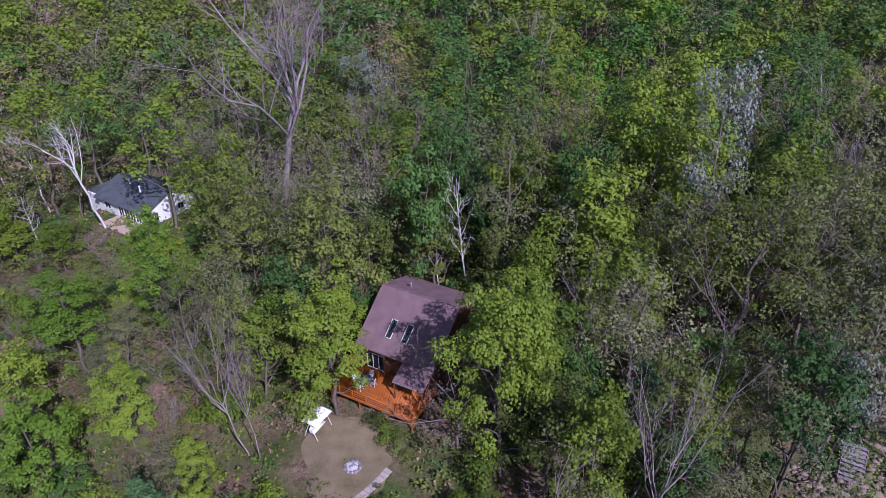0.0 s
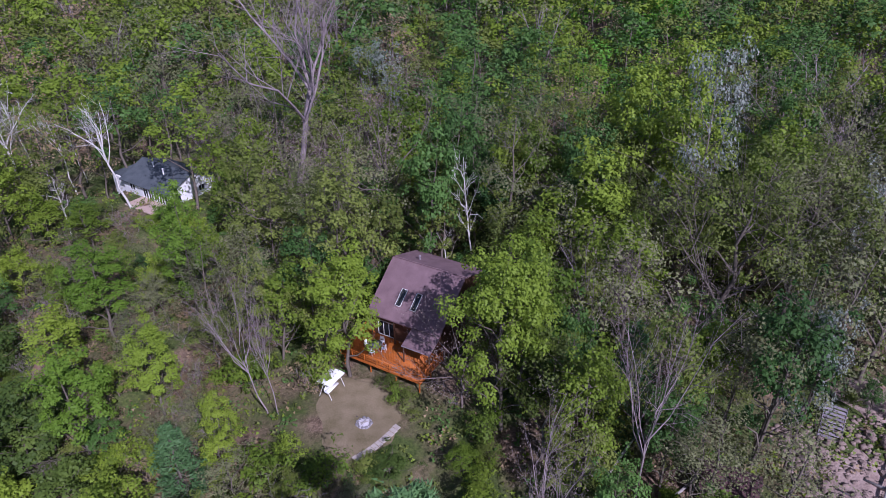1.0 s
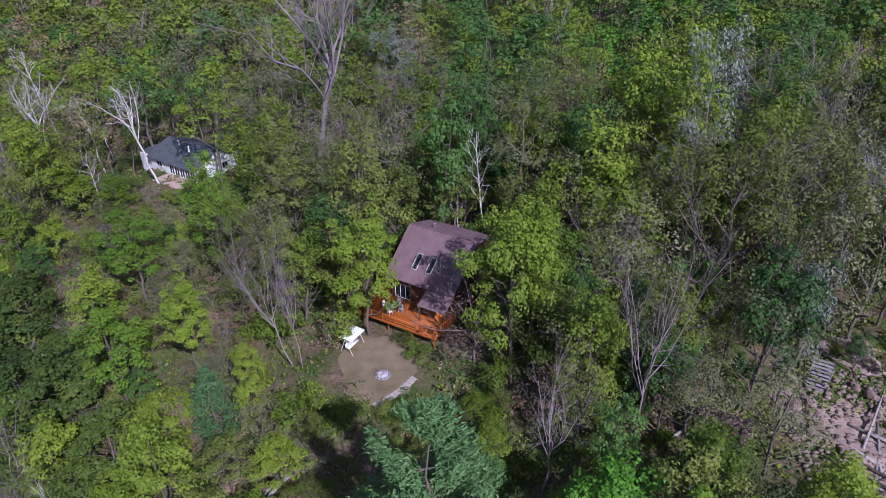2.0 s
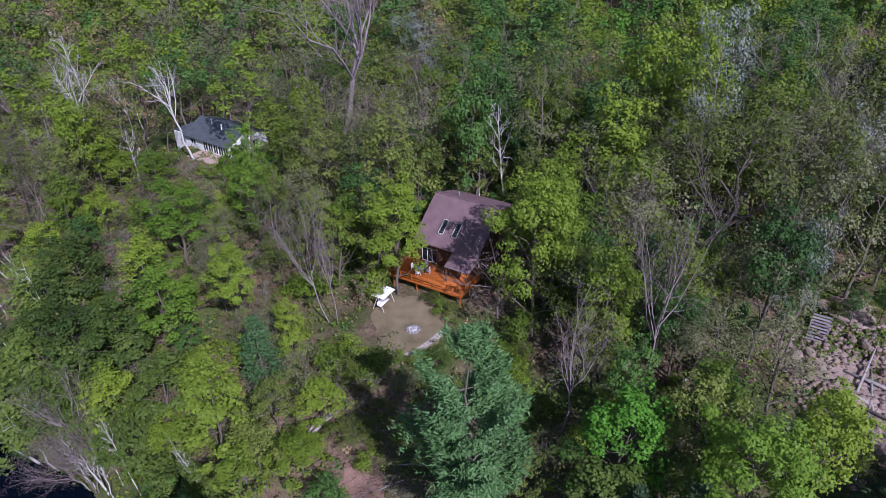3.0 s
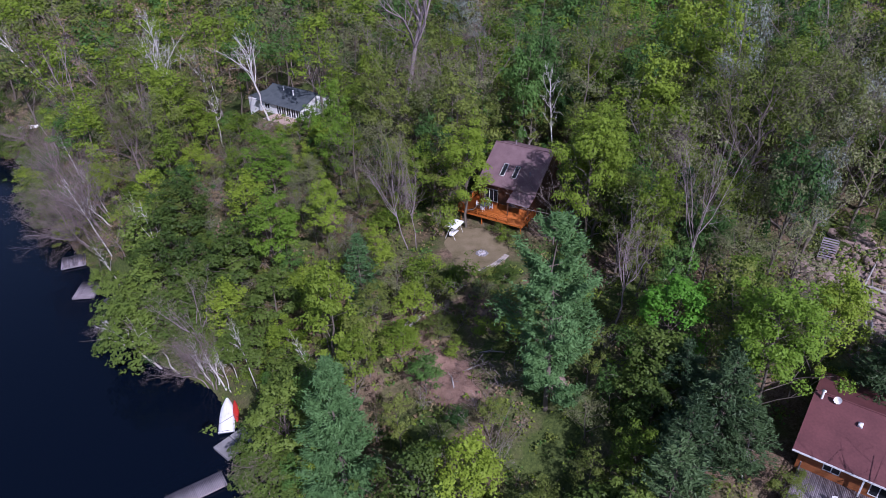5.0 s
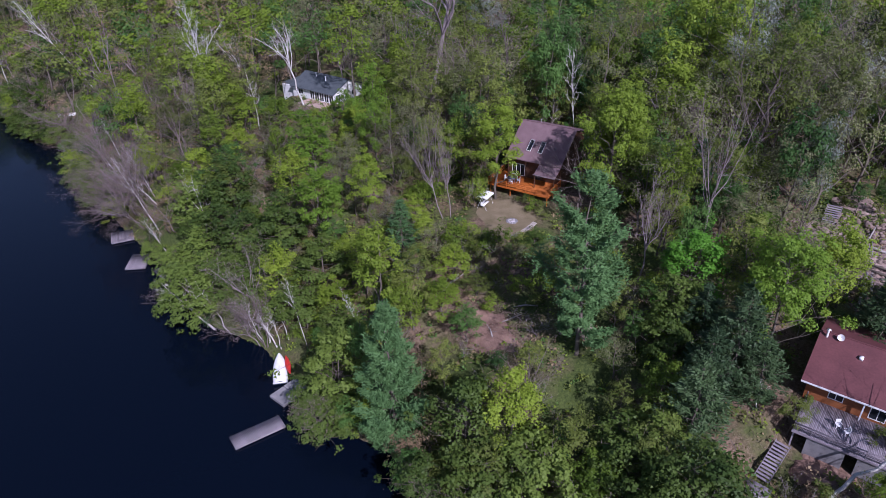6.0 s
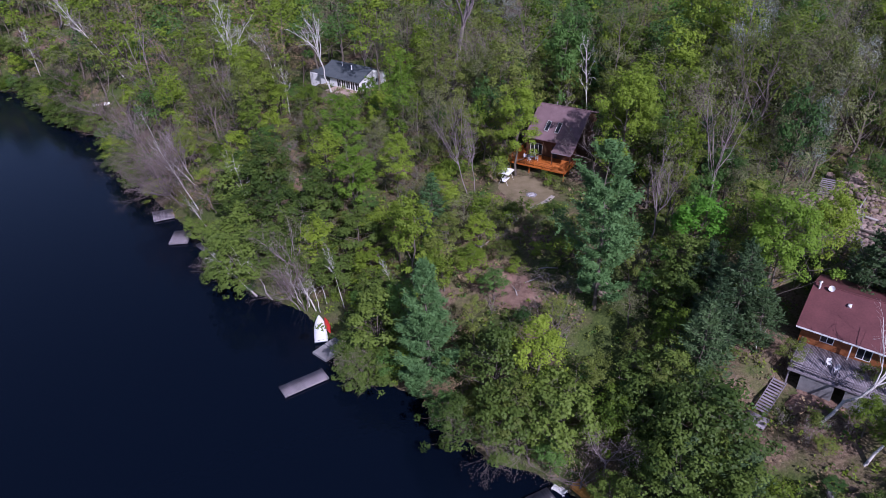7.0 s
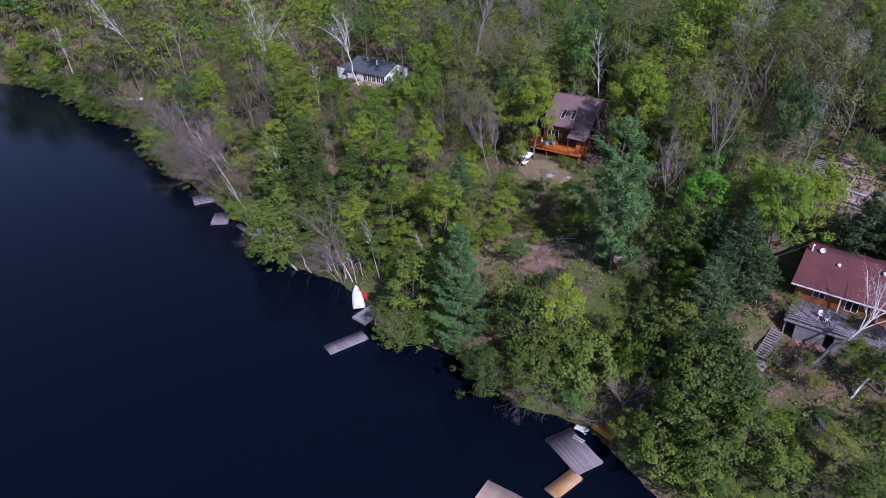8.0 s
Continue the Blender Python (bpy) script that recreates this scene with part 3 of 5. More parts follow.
dock(-43.9, 19.1, 36, 7.0, 2.5, DOCK_GREY, "weathered grey plank dock over the dark water")
dock(-85.7, 71.0, 26, 4.2, 4.4, DOCK_GREY, "small weathered grey floating dock at the shore")
dock(-78.3, 61.6, 8, 3.7, 5.2, DOCK_GREY, "weathered grey square floating dock by leaning trunks")
dock(-71.0, 56.0, -46, 8.0, 1.1, DOCK_GREY, "narrow grey boardwalk along the bank", along=True)
dock(-10.0, -3.2, -60, 7.0, 4.3, DOCK_GREY, "wide weathered grey dock with a deck chair", along=True)
dock(-18.5, -12.2, -31, 9.0, 3.5, DOCK_NEW, "pale fresh plank floating dock", z=0.5)
dock(-11.9, -8.7, 41, 4.9, 2.1, DOCK_AMBER, "amber plywood swim raft at the dock", z=0.5)
dock(-5.5, -0.3, -48, 3.4, 1.8, AMBER, "amber stained wooden platform on the bank", z=1.3)
ramp = thing("boat_ramp", -41.6, 26.6, 0.1, 52, "grey concrete boat ramp at the shore", "ramp")
slab("slab", (-2.0, -1.6, -0.3), (0.4, 1.6, 0.32), CONCRETE, ramp, bevel=0.05), slab("slab", (0.45, -1.5, -0.2), (2.6, 1.5, 0.45), CONCRETE, ramp, bevel=0.05)


def rowing_boat(x, y, z, turn):
    b = thing("rowing_boat", x, y, z, turn, "upturned white rowing boat with a red panel on the bank", "boat")
    rows, n = [], 13
    for i in range(n):
        t = i / (n - 1)
        half, top = 1.08 * (1 - (t * 0.97) ** 3.4) ** 0.7, 0.62 - 0.15 * t * t
        rows.append([(t * 5.4 - 2.7, half * math.cos(a), top * math.sin(a)) for a in np.linspace(0, math.pi, 9)])
    v = np.array(rows).reshape(-1, 3)
    q = [(i * 9 + j, i * 9 + j + 1, (i + 1) * 9 + j + 1, (i + 1) * 9 + j) for i in range(n - 1) for j in range(8)]
    part("hull", quads_mesh("hull", v, q, [WHITE]), WHITE, b)
    g = Geo()
    g.tube([(-2.7, 0, 0.62), (0, 0, 0.62), (2.5, 0, 0.5)], [0.04, 0.04, 0.02], 6)
    part("keel", g, WHITE, b)
    g = Geo()
    g.box((-2.75, -1.05, 0.02), (-2.69, 1.05, 0.5))
    part("transom", g, WHITE, b)
    return b


rowing_boat(-43.8, 31.2, 0.75, 104).rotation_euler.rotate_axis('Y', radians(-12))
far_boat = rowing_boat(-124.6, 127.8, ground_z(-124.6, 127.8) + 0.1, 20)
far_boat["label"] = "small white upturned boat drawn up on the far bank"
canoe = thing("canoe", -42.6, 31.6, 1.25, 112, "red canoe lying beside the white boat", "boat")
v = np.array([(t * 4.4 - 2.2, 0.42 * math.sin(math.pi * (0.03 + 0.94 * t)) ** 0.8 * math.cos(a), 0.42 * math.sin(math.pi * (0.03 + 0.94 * t)) ** 0.5 * math.sin(a)) for t in np.linspace(0, 1, 11) for a in np.linspace(0, math.pi, 7)])
part("hull", quads_mesh("hull", v, [(i * 7 + j, i * 7 + j + 1, (i + 1) * 7 + j + 1, (i + 1) * 7 + j) for i in range(10) for j in range(6)], [RED]), RED, canoe)

# ---- lawn, fire pit, path and swing ----
rng = np.random.default_rng(5)
ang = np.linspace(0, 2 * np.pi, 40, endpoint=False)
lv, lq = [], []
for k, r in enumerate((0.02, 0.35, 0.6, 0.8, 0.92, 1.0)):
    for a in ang:
        w = r * (1 + 0.09 * math.sin(3 * a + 1) + 0.06 * math.sin(7 * a)) if r > 0.5 else r
        x, y = -9.9 + 4.6 * w * math.cos(a) - 1.0 * w * math.sin(a), 49.9 + 6.4 * w * math.sin(a)
        lv.append((x, y, ground_z(x, y) + (0.05 if r < 1 else -0.05)))
for k in range(5):
    for i in range(40):
        j = (i + 1) % 40
        lq.append((k * 40 + i, k * 40 + j, (k + 1) * 40 + j, (k + 1) * 40 + i))
tagged(new("lawn", quads_mesh("lawn", lv, lq, [GRASS])), "worn brownish lawn before the cabin", "lawn", kind="structure")


def drape(cx, cy, rx, ry, turn, mat, label):
    """An irregular patch of bare earth that follows the ground."""
    v, q, n = [], [], 44
    for r in (0.02, 0.2, 0.4, 0.6, 0.8, 0.93, 1.0):
        for i in range(n):
            a = 2 * math.pi * i / n
            w = r * (1 + (0.13 * math.sin(3 * a + cx) + 0.1 * math.sin(5 * a + cy) + 0.07 * math.sin(11 * a)) * r)
            p, t, c = rx * w * math.cos(a), ry * w * math.sin(a), radians(turn)
            x, y = cx + p * math.cos(c) - t * math.sin(c), cy + p * math.sin(c) + t * math.cos(c)
            v.append((x, y, ground_z(x, y) + (0.14 if r < 0.93 else 0.05 if r < 1 else -0.12)))
    for k in range(6):
        for i in range(n):
            q.append((k * n + i, k * n + (i + 1) % n, (k + 1) * n + (i + 1) % n, (k + 1) * n + i))
    return tagged(new("bare_earth", quads_mesh("bare_earth", v, q, [mat])), label, "ground", kind="structure")


drape(-13.2, 26.8, 2.9, 4.6, 34, EARTH, "reddish brown litter and dead bracken on the slope")
drape(-52.4, 60.6, 1.7, 5.0, 12, EARTH, "reddish eroded gully in the bank")
drape(-65.0, 71.0, 2.6, 3.4, 0, EARTH, "brown bare soil patch among the shrubs")
drape(-24.0, 37.2, 1.3, 1.8, 40, EARTH, "orange brown litter patch on the slope")
drape(20.5, 3.2, 3.4, 2.6, -35, EARTH, "brown stony earth below the grey deck")
drape(40.0, 34.5, 5.5, 9.0, 15, EARTH_PINK, "pale pinkish cleared soil on the hillside")
drape(43.5, 49.5, 3.0, 4.0, 0, EARTH_PINK, "pale pinkish cleared soil beside the steps")


def stone_mesh(name, rng, size, mat):
    bm = bmesh.new()
    bmesh.ops.create_icosphere(bm, subdivisions=2, radius=1)
    k = rng.uniform(0.7, 1.3, 3)
    for v in bm.verts:
        n = 1 + 0.3 * noise.noise(Vector(v.co) * 1.3 + Vector(rng.uniform(0, 1, 3) * 0) + Vector((k[0] * 9, k[1] * 7, 0)))
        v.co = Vector((v.co.x * k[0], v.co.y * k[1], v.co.z * 0.7)) * n * size
    me = bpy.data.meshes.new(name)
    bm.to_mesh(me), bm.free()
    me.materials.append(mat)
    return me


pit = thing("fire_pit", -9.0, 48.9, 16.22, 0, "ring of pale stones with grey ash on the lawn", "fire pit")
stones = [stone_mesh("stone", rng, 0.2, GREYROCK) for _ in range(3)]
for i in range(11):
    s = part("stone", stones[i % 3], GREYROCK, pit)
    s.matrix_basis = pose(0.75 * math.cos(i * 0.571), 0.75 * math.sin(i * 0.571), 0.08, 0, 0, i * 50)
g = Geo()
g.tube([(0, 0, 0.02), (0, 0, 0.05), (0, 0, 0.08)], [0.95, 0.7, 0.02], 18)
part("ash_bed", g, ASH, pit)
g = Geo()
g.tube([(0, 0, 0.0), (0, 0, 0.015), (0, 0, 0.02)], [1.75, 1.6, 0.02], 22)
part("scorched_earth", g, speckled("scorched_earth", (0.055, 0.045, 0.045), (0.13, 0.1, 0.095), 2.0, 0.95), pit)
for i in range(2):
    g = Geo()
    g.tube([(-0.4, 0, 0.1), (0.4, 0.1, 0.2)], [0.07, 0.06], 7)
    s = part("log", g, BARK_PALE, pit)
    s.matrix_basis = pose(0, 0, 0.03 * i, 0, 0, 47 * i)
path = thing("garden_path", -7.2, 46.0, 16.2, 48.6, "gently curved pale flagstone path edging the lawn", "path")
FLAG = speckled("pale_flagstone", (0.3, 0.26, 0.24), (0.52, 0.46, 0.42), 1.2, 0.9, per_object=0.3)
for i in range(11):
    x, bow = -3.1 + i * 0.57, 0.012 * (i - 5) ** 2
    slab("flagstone", (x, -0.42 + bow, -0.05), (x + 0.53, 0.4 + bow, 0.07), FLAG, path, bevel=0.03)

swing = thing("canopy_swing", -13.1, 53.8, 16.3, 62, "white canvas canopy swing at the lawn's edge", "garden swing")
g = Geo()
cv = np.array([(x, y, 2.2 - 0.12 * abs(y / 0.95) ** 2 + 0.03 * math.cos(x * 3)) for x in np.linspace(-1.35, 1.35, 7) for y in np.linspace(-0.95, 0.95, 7)])
cq = [(i * 7 + j, (i + 1) * 7 + j, (i + 1) * 7 + j + 1, i * 7 + j + 1) for i in range(6) for j in range(6)]
g.add(cv, cq), g.add(cv - [0, 0, 0.03], [q[::-1] for q in cq])
part("canopy", g, CANVAS, swing)
for s in (-1, 1):
    g = Geo()
    g.tube([(s * 1.25, -0.85, 0), (s * 1.25, -0.05, 2.05)], [0.03, 0.03], 6), g.tube([(s * 1.25, 0.85, 0), (s * 1.25, 0.05, 2.05)], [0.03, 0.03], 6)
    part("leg", g, WHITE, swing)
g = Geo()
g.box((-1.0, -0.25, 0.5), (1.0, 0.3, 0.58)), g.box((-1.0, 0.28, 0.55), (1.0, 0.36, 1.05))
part("seat", g, CANVAS, swing)

chairs_rear = copy_thing(first, pose(20.36, 11.6, 14.9, 0, 0, -35) @ pose(4.4, -2.4, 0, 0, 0, 30))
chairs_rear["label"], chairs_rear["group"] = "white slatted garden chair on the grey deck", "chairs on the grey deck"
copy_thing(chairs_rear, pose(20.36, 11.6, 14.9, 0, 0, -35) @ pose(5.3, -3.0, 0, 0, 0, -60))

# lounger and ladder on the wide dock
lounger = thing("sun_lounger", -8.5, 0.2, 0.46, -38, "white plastic sun lounger on the weathered dock", "sun lounger")
g = Geo()
for i in range(9):
    g.box((-0.95 + i * 0.14, -0.33, 0.3), (-0.84 + i * 0.14, 0.33, 0.33))
part("seat", g, WHITE, lounger)
g = Geo()
for i in range(5):
    g.box((0.3 + i * 0.13, -0.33, 0.32 + i * 0.09), (0.41 + i * 0.13, 0.33, 0.36 + i * 0.09))
part("backrest", g, WHITE, lounger)
for sy in (-1, 1):
    slab("side_rail", (-1.0, sy * 0.36 - 0.03, 0.26), (0.95, sy * 0.36 + 0.03, 0.34), WHITE, lounger)
    slab("armrest", (-0.1, sy * 0.38 - 0.04, 0.5), (0.5, sy * 0.38 + 0.04, 0.54), WHITE, lounger)
    for x in (-0.85, 0.7):
        slab("leg", (x - 0.04, sy * 0.34 - 0.04, 0), (x + 0.04, sy * 0.34 + 0.04, 0.27), WHITE, lounger)
ladder = thing("swim_ladder", -9.1, -1.3, 0.47, -38, "white swim ladder lying on the dock", "ladder")
for sy in (-1, 1):
    slab("side_rail", (-0.85, sy * 0.25 - 0.03, 0), (0.85, sy * 0.25 + 0.03, 0.06), WHITE, ladder)
for i in range(5):
    slab("rung", (-0.75 + i * 0.36, -0.22, 0.01), (-0.69 + i * 0.36, 0.22, 0.05), WHITE, ladder)

# antenna and flue clutter on the red roof
dish = thing("roof_antenna", 25.2, 15.2, 19.6, -35, "white satellite dish on the red roof", "antenna")
g = Geo()
g.tube([(0, 0, -0.3), (0, 0, 0.7)], [0.03, 0.03], 6)
part("mast", g, WHITE, dish)
g = Geo()
g.tube([(0, -0.05, 0.75), (0, -0.12, 0.78), (0, -0.2, 0.82)], [0.02, 0.25, 0.38], 12)
part("dish", g, WHITE, dish)

# ---- stones, rubble and fallen timber ----
rng = np.random.default_rng(12)
GRANITE = [stone_mesh("stone", rng, 1.0, ROCK) for _ in range(4)]
GREYS = [stone_mesh("stone", rng, 1.0, GREYROCK) for _ in range(3)]


def boulder(x, y, r, grey=False, sink=0.3):
    ob = new("boulder", (GREYS if grey else GRANITE)[int(abs(x * 13 + y * 7)) % 3])
    ob.matrix_basis = pose(x, y, ground_z(x, y) + r * (0.5 - sink), x * 40 % 25, y * 30 % 25, (x + y) * 77 % 360) @ Matrix.Diagonal((r, r * 0.85, r * 0.8, 1))
    return tagged(ob, "grey lichened boulder on the bank" if grey else "pale pinkish granite boulder on the slope", "boulder", "boulders")


boulder(-0.9, 24.4, 1.5), boulder(-3.4, 24.9, 1.0), boulder(-0.2, 23.6, 0.9), boulder(-27.6, 13.2, 0.7, True, 0.0)
boulder(17.4, -8.1, 0.7, True), boulder(-49.2, 57.6, 1.4), boulder(-50.6, 59.2, 0.9), boulder(21.6, 91.4, 1.3), boulder(23.0, 90.6, 0.8)
for _ in range(46):
    boulder(rng.uniform(33.5, 44), rng.uniform(26, 45), float(rng.uniform(0.25, 0.95)))
# fine rubble between them
V, Q, base = [], [], 0
cube = np.array([(x, y, z) for x in (-1, 1) for y in (-1, 1) for z in (-1, 1)], float)
faces = np.array([(0, 1, 3, 2), (4, 6, 7, 5), (0, 4, 5, 1), (2, 3, 7, 6), (0, 2, 6, 4), (1, 5, 7, 3)])
for _ in range(1500):
    x, y = rng.uniform(32, 46), rng.uniform(24.5, 47)
    r = rng.uniform(0.06, 0.28)
    V.append((cube + rng.normal(size=(8, 3)) * 0.25) * [r, r * rng.uniform(0.6, 1), r * 0.6] + [x, y, ground_z(x, y) + r * 0.2])
    Q.append(faces + base)
    base += 8
tagged(new("rubble", quads_mesh("rubble", np.concatenate(V), np.concatenate(Q), [ROCK])), "broken pale stones strewn over a cleared slope", "rubble", kind="stuff")


def fallen_log(x, y, turn, length, r, mat=None, lift=0.0):
    ob = new("fallen_log")
    tagged(ob, "fallen bleached tree trunk on the slope", "log", "fallen logs")
    a, b = np.array([math.cos(radians(turn)), math.sin(radians(turn)), 0]) * length / 2, np.array([x, y, 0])
    za, zb = ground_z(*(b - a)[:2]), ground_z(*(b + a)[:2])
    g = Geo()
    p = np.array([b - a + [0, 0, za + r * 0.8], b + a * 0.1 + [0, 0, (za + zb) / 2 + r + 0.15], b + a + [0, 0, zb + r * 0.7 + lift]]) - [x, y, ground_z(x, y)]
    g.tube(np.array([p[0] + (p[0] - p[1]) * 0.001, p[0], p[1], p[2], p[2] + (p[2] - p[1]) * 0.001]), [0.01, r, r * 0.85, r * 0.55, 0.01], 8)
    part("trunk", g, mat or BARK_PALE, ob)
    for k in range(3):
        f = 0.35 + 0.2 * k
        s = p[0] + (p[2] - p[0]) * f
        g = Geo()
        g.tube(np.array([s, s + [math.sin(k * 2 + x) * 0.7, math.cos(k * 2 + y) * 0.7, 0.5]]), [r * 0.35, 0.02], 5)
        part("branch_stub", g, mat or BARK_PALE, ob)
    ob.matrix_basis = pose(x, y, ground_z(x, y))
    return ob


fallen_log(-18.8, 35.4, 58, 6.0, 0.17), fallen_log(-19.6, 35.0, 66, 5.0, 0.14), fallen_log(-17.9, 36.4, 50, 4.5, 0.12)
fallen_log(38.5, 34.0, 64, 13, 0.2), fallen_log(36.0, 30.5, 58, 12, 0.17), fallen_log(40.5, 37.5, 140, 6, 0.22), fallen_log(36.8, 36.5, 128, 5, 0.2)
fallen_log(-24.5, 38.2, 20, 3.5, 0.12), fallen_log(-10.0, 28.0, 15, 3.0, 0.1), fallen_log(-12.8, 26.5, 100, 2.6, 0.1), fallen_log(-8.0, 30.0, 170, 3.2, 0.1)
fallen_log(-51.5, 60.2, 75, 6.0, 0.16), fallen_log(17.5, 44.0, 50, 7.5, 0.16), fallen_log(-62, 72, 40, 5, 0.14), fallen_log(-170, 158, 20, 9, 0.25)
fallen_log(-174, 159, 70, 6, 0.2), fallen_log(-164, 156, 140, 7, 0.2), fallen_log(-140, 132, 60, 5, 0.2), fallen_log(12.5, 22, 30, 3, 0.1)

fallen_log(38.2, 31.5, -42, 9.0, 0.24, BARK), fallen_log(39.0, 32.3, -44, 8.0, 0.2, BARK), fallen_log(41.0, 40.0, 52, 10.0, 0.14), fallen_log(37.2, 27.5, 56, 9.0, 0.16), fallen_log(23.4, 40.5, 35, 8.0, 0.17)

# broken twigs and slash on the bare patches
g = Geo()
for _ in range(900):
    k = rng.uniform()
    x, y = (rng.normal(-11.5, 2.6), rng.normal(28, 2.6)) if k < 0.6 else (rng.normal(-50, 2), rng.normal(60, 4)) if k < 0.75 else (rng.normal(18, 3), rng.normal(2, 2.5))
    a, z = rng.uniform(0, 6.28), ground_z(x, y)
    d = np.array([math.cos(a), math.sin(a), rng.uniform(-0.1, 0.35)]) * rng.uniform(0.4, 1.5)
    g.tube(np.array([(x, y, z + 0.04), np.array((x, y, z + 0.06)) + d]), [0.035, 0.012], 3)
tagged(new("brushwood", g.mesh("brushwood", speckled("dead_twigs", (0.13, 0.08, 0.06), (0.33, 0.24, 0.2), 1.0, 0.9))), "brown broken twigs strewn on bare earth", "brushwood", kind="stuff")


# ---- trees ----
def bend(a, b, n, rng, wob):
    t = np.linspace(0, 1, n)[:, None]
    p = np.asarray(a) * (1 - t) + np.asarray(b) * t
    p[1:-1] += rng.normal(size=(n - 2, 3)) * wob
    return p


def lumpy_dome(rng, n, h, r, base):
    """Places and outward ways on an uneven domed crown."""
    u = rng.normal(size=(n, 3))
    u[:, 2] = np.abs(u[:, 2]) - 0.35 * rng.uniform(size=n)
    u /= np.linalg.norm(u, axis=1)[:, None]
    ph = rng.uniform(0, 6.28, (5, 3))
    lump = sum(np.sin((u * k + ph[i]) @ np.array([1.0, 1.3, 0.8]) * 2 + ph[i, 0]) * np.cos((u * k) @ np.array([0.9, -1.1, 1.2]) + ph[i, 1]) for i, k in enumerate((1.6, 2.3, 3.1, 4.2, 5.5))) / 5
    f = np.clip(0.84 + 0.6 * lump + rng.normal(size=n) * 0.11, 0.5, 1.1)
    high = h * (1 - base) * 0.52
    return u * f[:, None] * [r, r, high] + [0, 0, h - high], u


def broadleaf(seed, h=14.0, r=3.2, base=0.3, limbs=12, twigs=3, fine=0, leaves=1000, size=0.19, spread=0.5, lean=0.4, gnarl=0.18, thick=1.0, stems=1, dome=0.0, clumps=30):
    """Trunk with limbs and twigs, and a crown of separate leaf sprays round the twig ends. Returns the two Geos."""
    rng = np.random.default_rng(seed)
    wood, crown = Geo(), Geo()
    spots = []
    for st in range(stems):
        foot = np.array([0, 0, -0.6]) if stems == 1 else np.array([rng.normal() * 0.3, rng.normal() * 0.3, -0.6])
        off = np.zeros(3) if stems == 1 else np.array([math.cos(st * 2.3), math.sin(st * 2.3), 0]) * r * 0.5
        top = np.array([rng.normal() * lean, rng.normal() * lean, h * 0.93 * rng.uniform(0.85, 1.0)]) + off
        trunk = bend(foot, top, 7, rng, 0.12 + gnarl * 0.3)
        rad = 0.0125 * thick * h * (1 - np.linspace(0, 0.93, 7)) ** 0.85 / stems ** 0.4
        wood.tube(trunk, rad, 5)
        for i in range(limbs // stems):
            t = base + (0.95 - base) * (i + rng.uniform(0, 0.8)) / (limbs // stems)
            k = t * 6
            j = min(int(k), 5)
            start = trunk[j] * (1 - (k - j)) + trunk[j + 1] * (k - j)
            az = i * 2.4 + rng.normal() * 0.4
            s = (t - base) / (1 - base)
            reach = r * (0.55 + 0.6 * math.sin(math.pi * min(1, 0.25 + 0.75 * s))) * rng.uniform(0.7, 1.15) * (1 - 0.45 * s)
            rise = reach * rng.uniform(0.4, 0.95) + (1 - s) * 0.6
            end = start + np.array([math.cos(az) * reach, math.sin(az) * reach, min(rise, h * 1.02 - start[2])])
            limb = bend(start, end, 4, rng, gnarl)
            r0 = 0.0125 * thick * h * (1 - t) ** 0.85 * 0.5 + 0.018
            wood.tube(limb, r0 * np.array([1, 0.7, 0.42, 0.12]), 3)
            for m in range(twigs):
                a = limb[1] + (limb[-1] - limb[1]) * rng.uniform(0.0, 1.0)
                d = rng.normal(size=3) * 0.6 + (limb[-1] - limb[0]) / (np.linalg.norm(limb[-1] - limb[0]) + 1e-6) * 0.7 + [0, 0, 0.35]
                e = a + d * r * 0.33 * rng.uniform(0.6, 1.2)
                wood.tube(np.array([a, e]), r0 * np.array([0.3, 0.06]) + 0.006, 3)
                spots.append(e), spots.append((a + e) / 2)
                for _ in range(fine):
                    a2 = a + (e - a) * rng.uniform(0.2, 1)
                    e2 = a2 + (d * 0.6 + rng.normal(size=3) * 0.6) * r * 0.2
                    wood.tube(np.array([a2, e2]), np.array([0.017, 0.006]) * thick, 3)
                    spots.append(e2)
            spots.append(end), spots.append((limb[2] + end) / 2)
        spots.append(trunk[-1])
    if leaves:
        spots = np.array(spots)
        n_sky = int(clumps * dome)
        mid = spots[rng.choice(len(spots), clumps, replace=len(spots) < clumps)]
        if n_sky:
            mid[:n_sky] = lumpy_dome(rng, n_sky, h, r, base)[0] * [0.86, 0.86, 1] - [0, 0, 0.05 * h]
        wide = spread * rng.uniform(0.55, 1.35, clumps)
        pick = rng.choice(clumps, leaves, p=wide ** 2 / (wide ** 2).sum())
        way = rng.normal(size=(leaves, 3)) + [0, 0, 0.25]
        way /= np.linalg.norm(way, axis=1)[:, None]
        c = mid[pick] + way * (wide[pick] * rng.uniform(0.25, 1.0, leaves) ** 0.4 + rng.exponential(0.1, leaves) * spread)[:, None] * [1, 1, 0.7]
        far = c - np.array([0, 0, h * (0.3 + 0.35 * base)])
        far /= np.linalg.norm(far, axis=1)[:, None] + 1e-9
        crown.leaves(c, size * rng.uniform(0.55, 1.35, leaves), rng, out=way * 0.8 + far * 0.7)
    return wood, crown


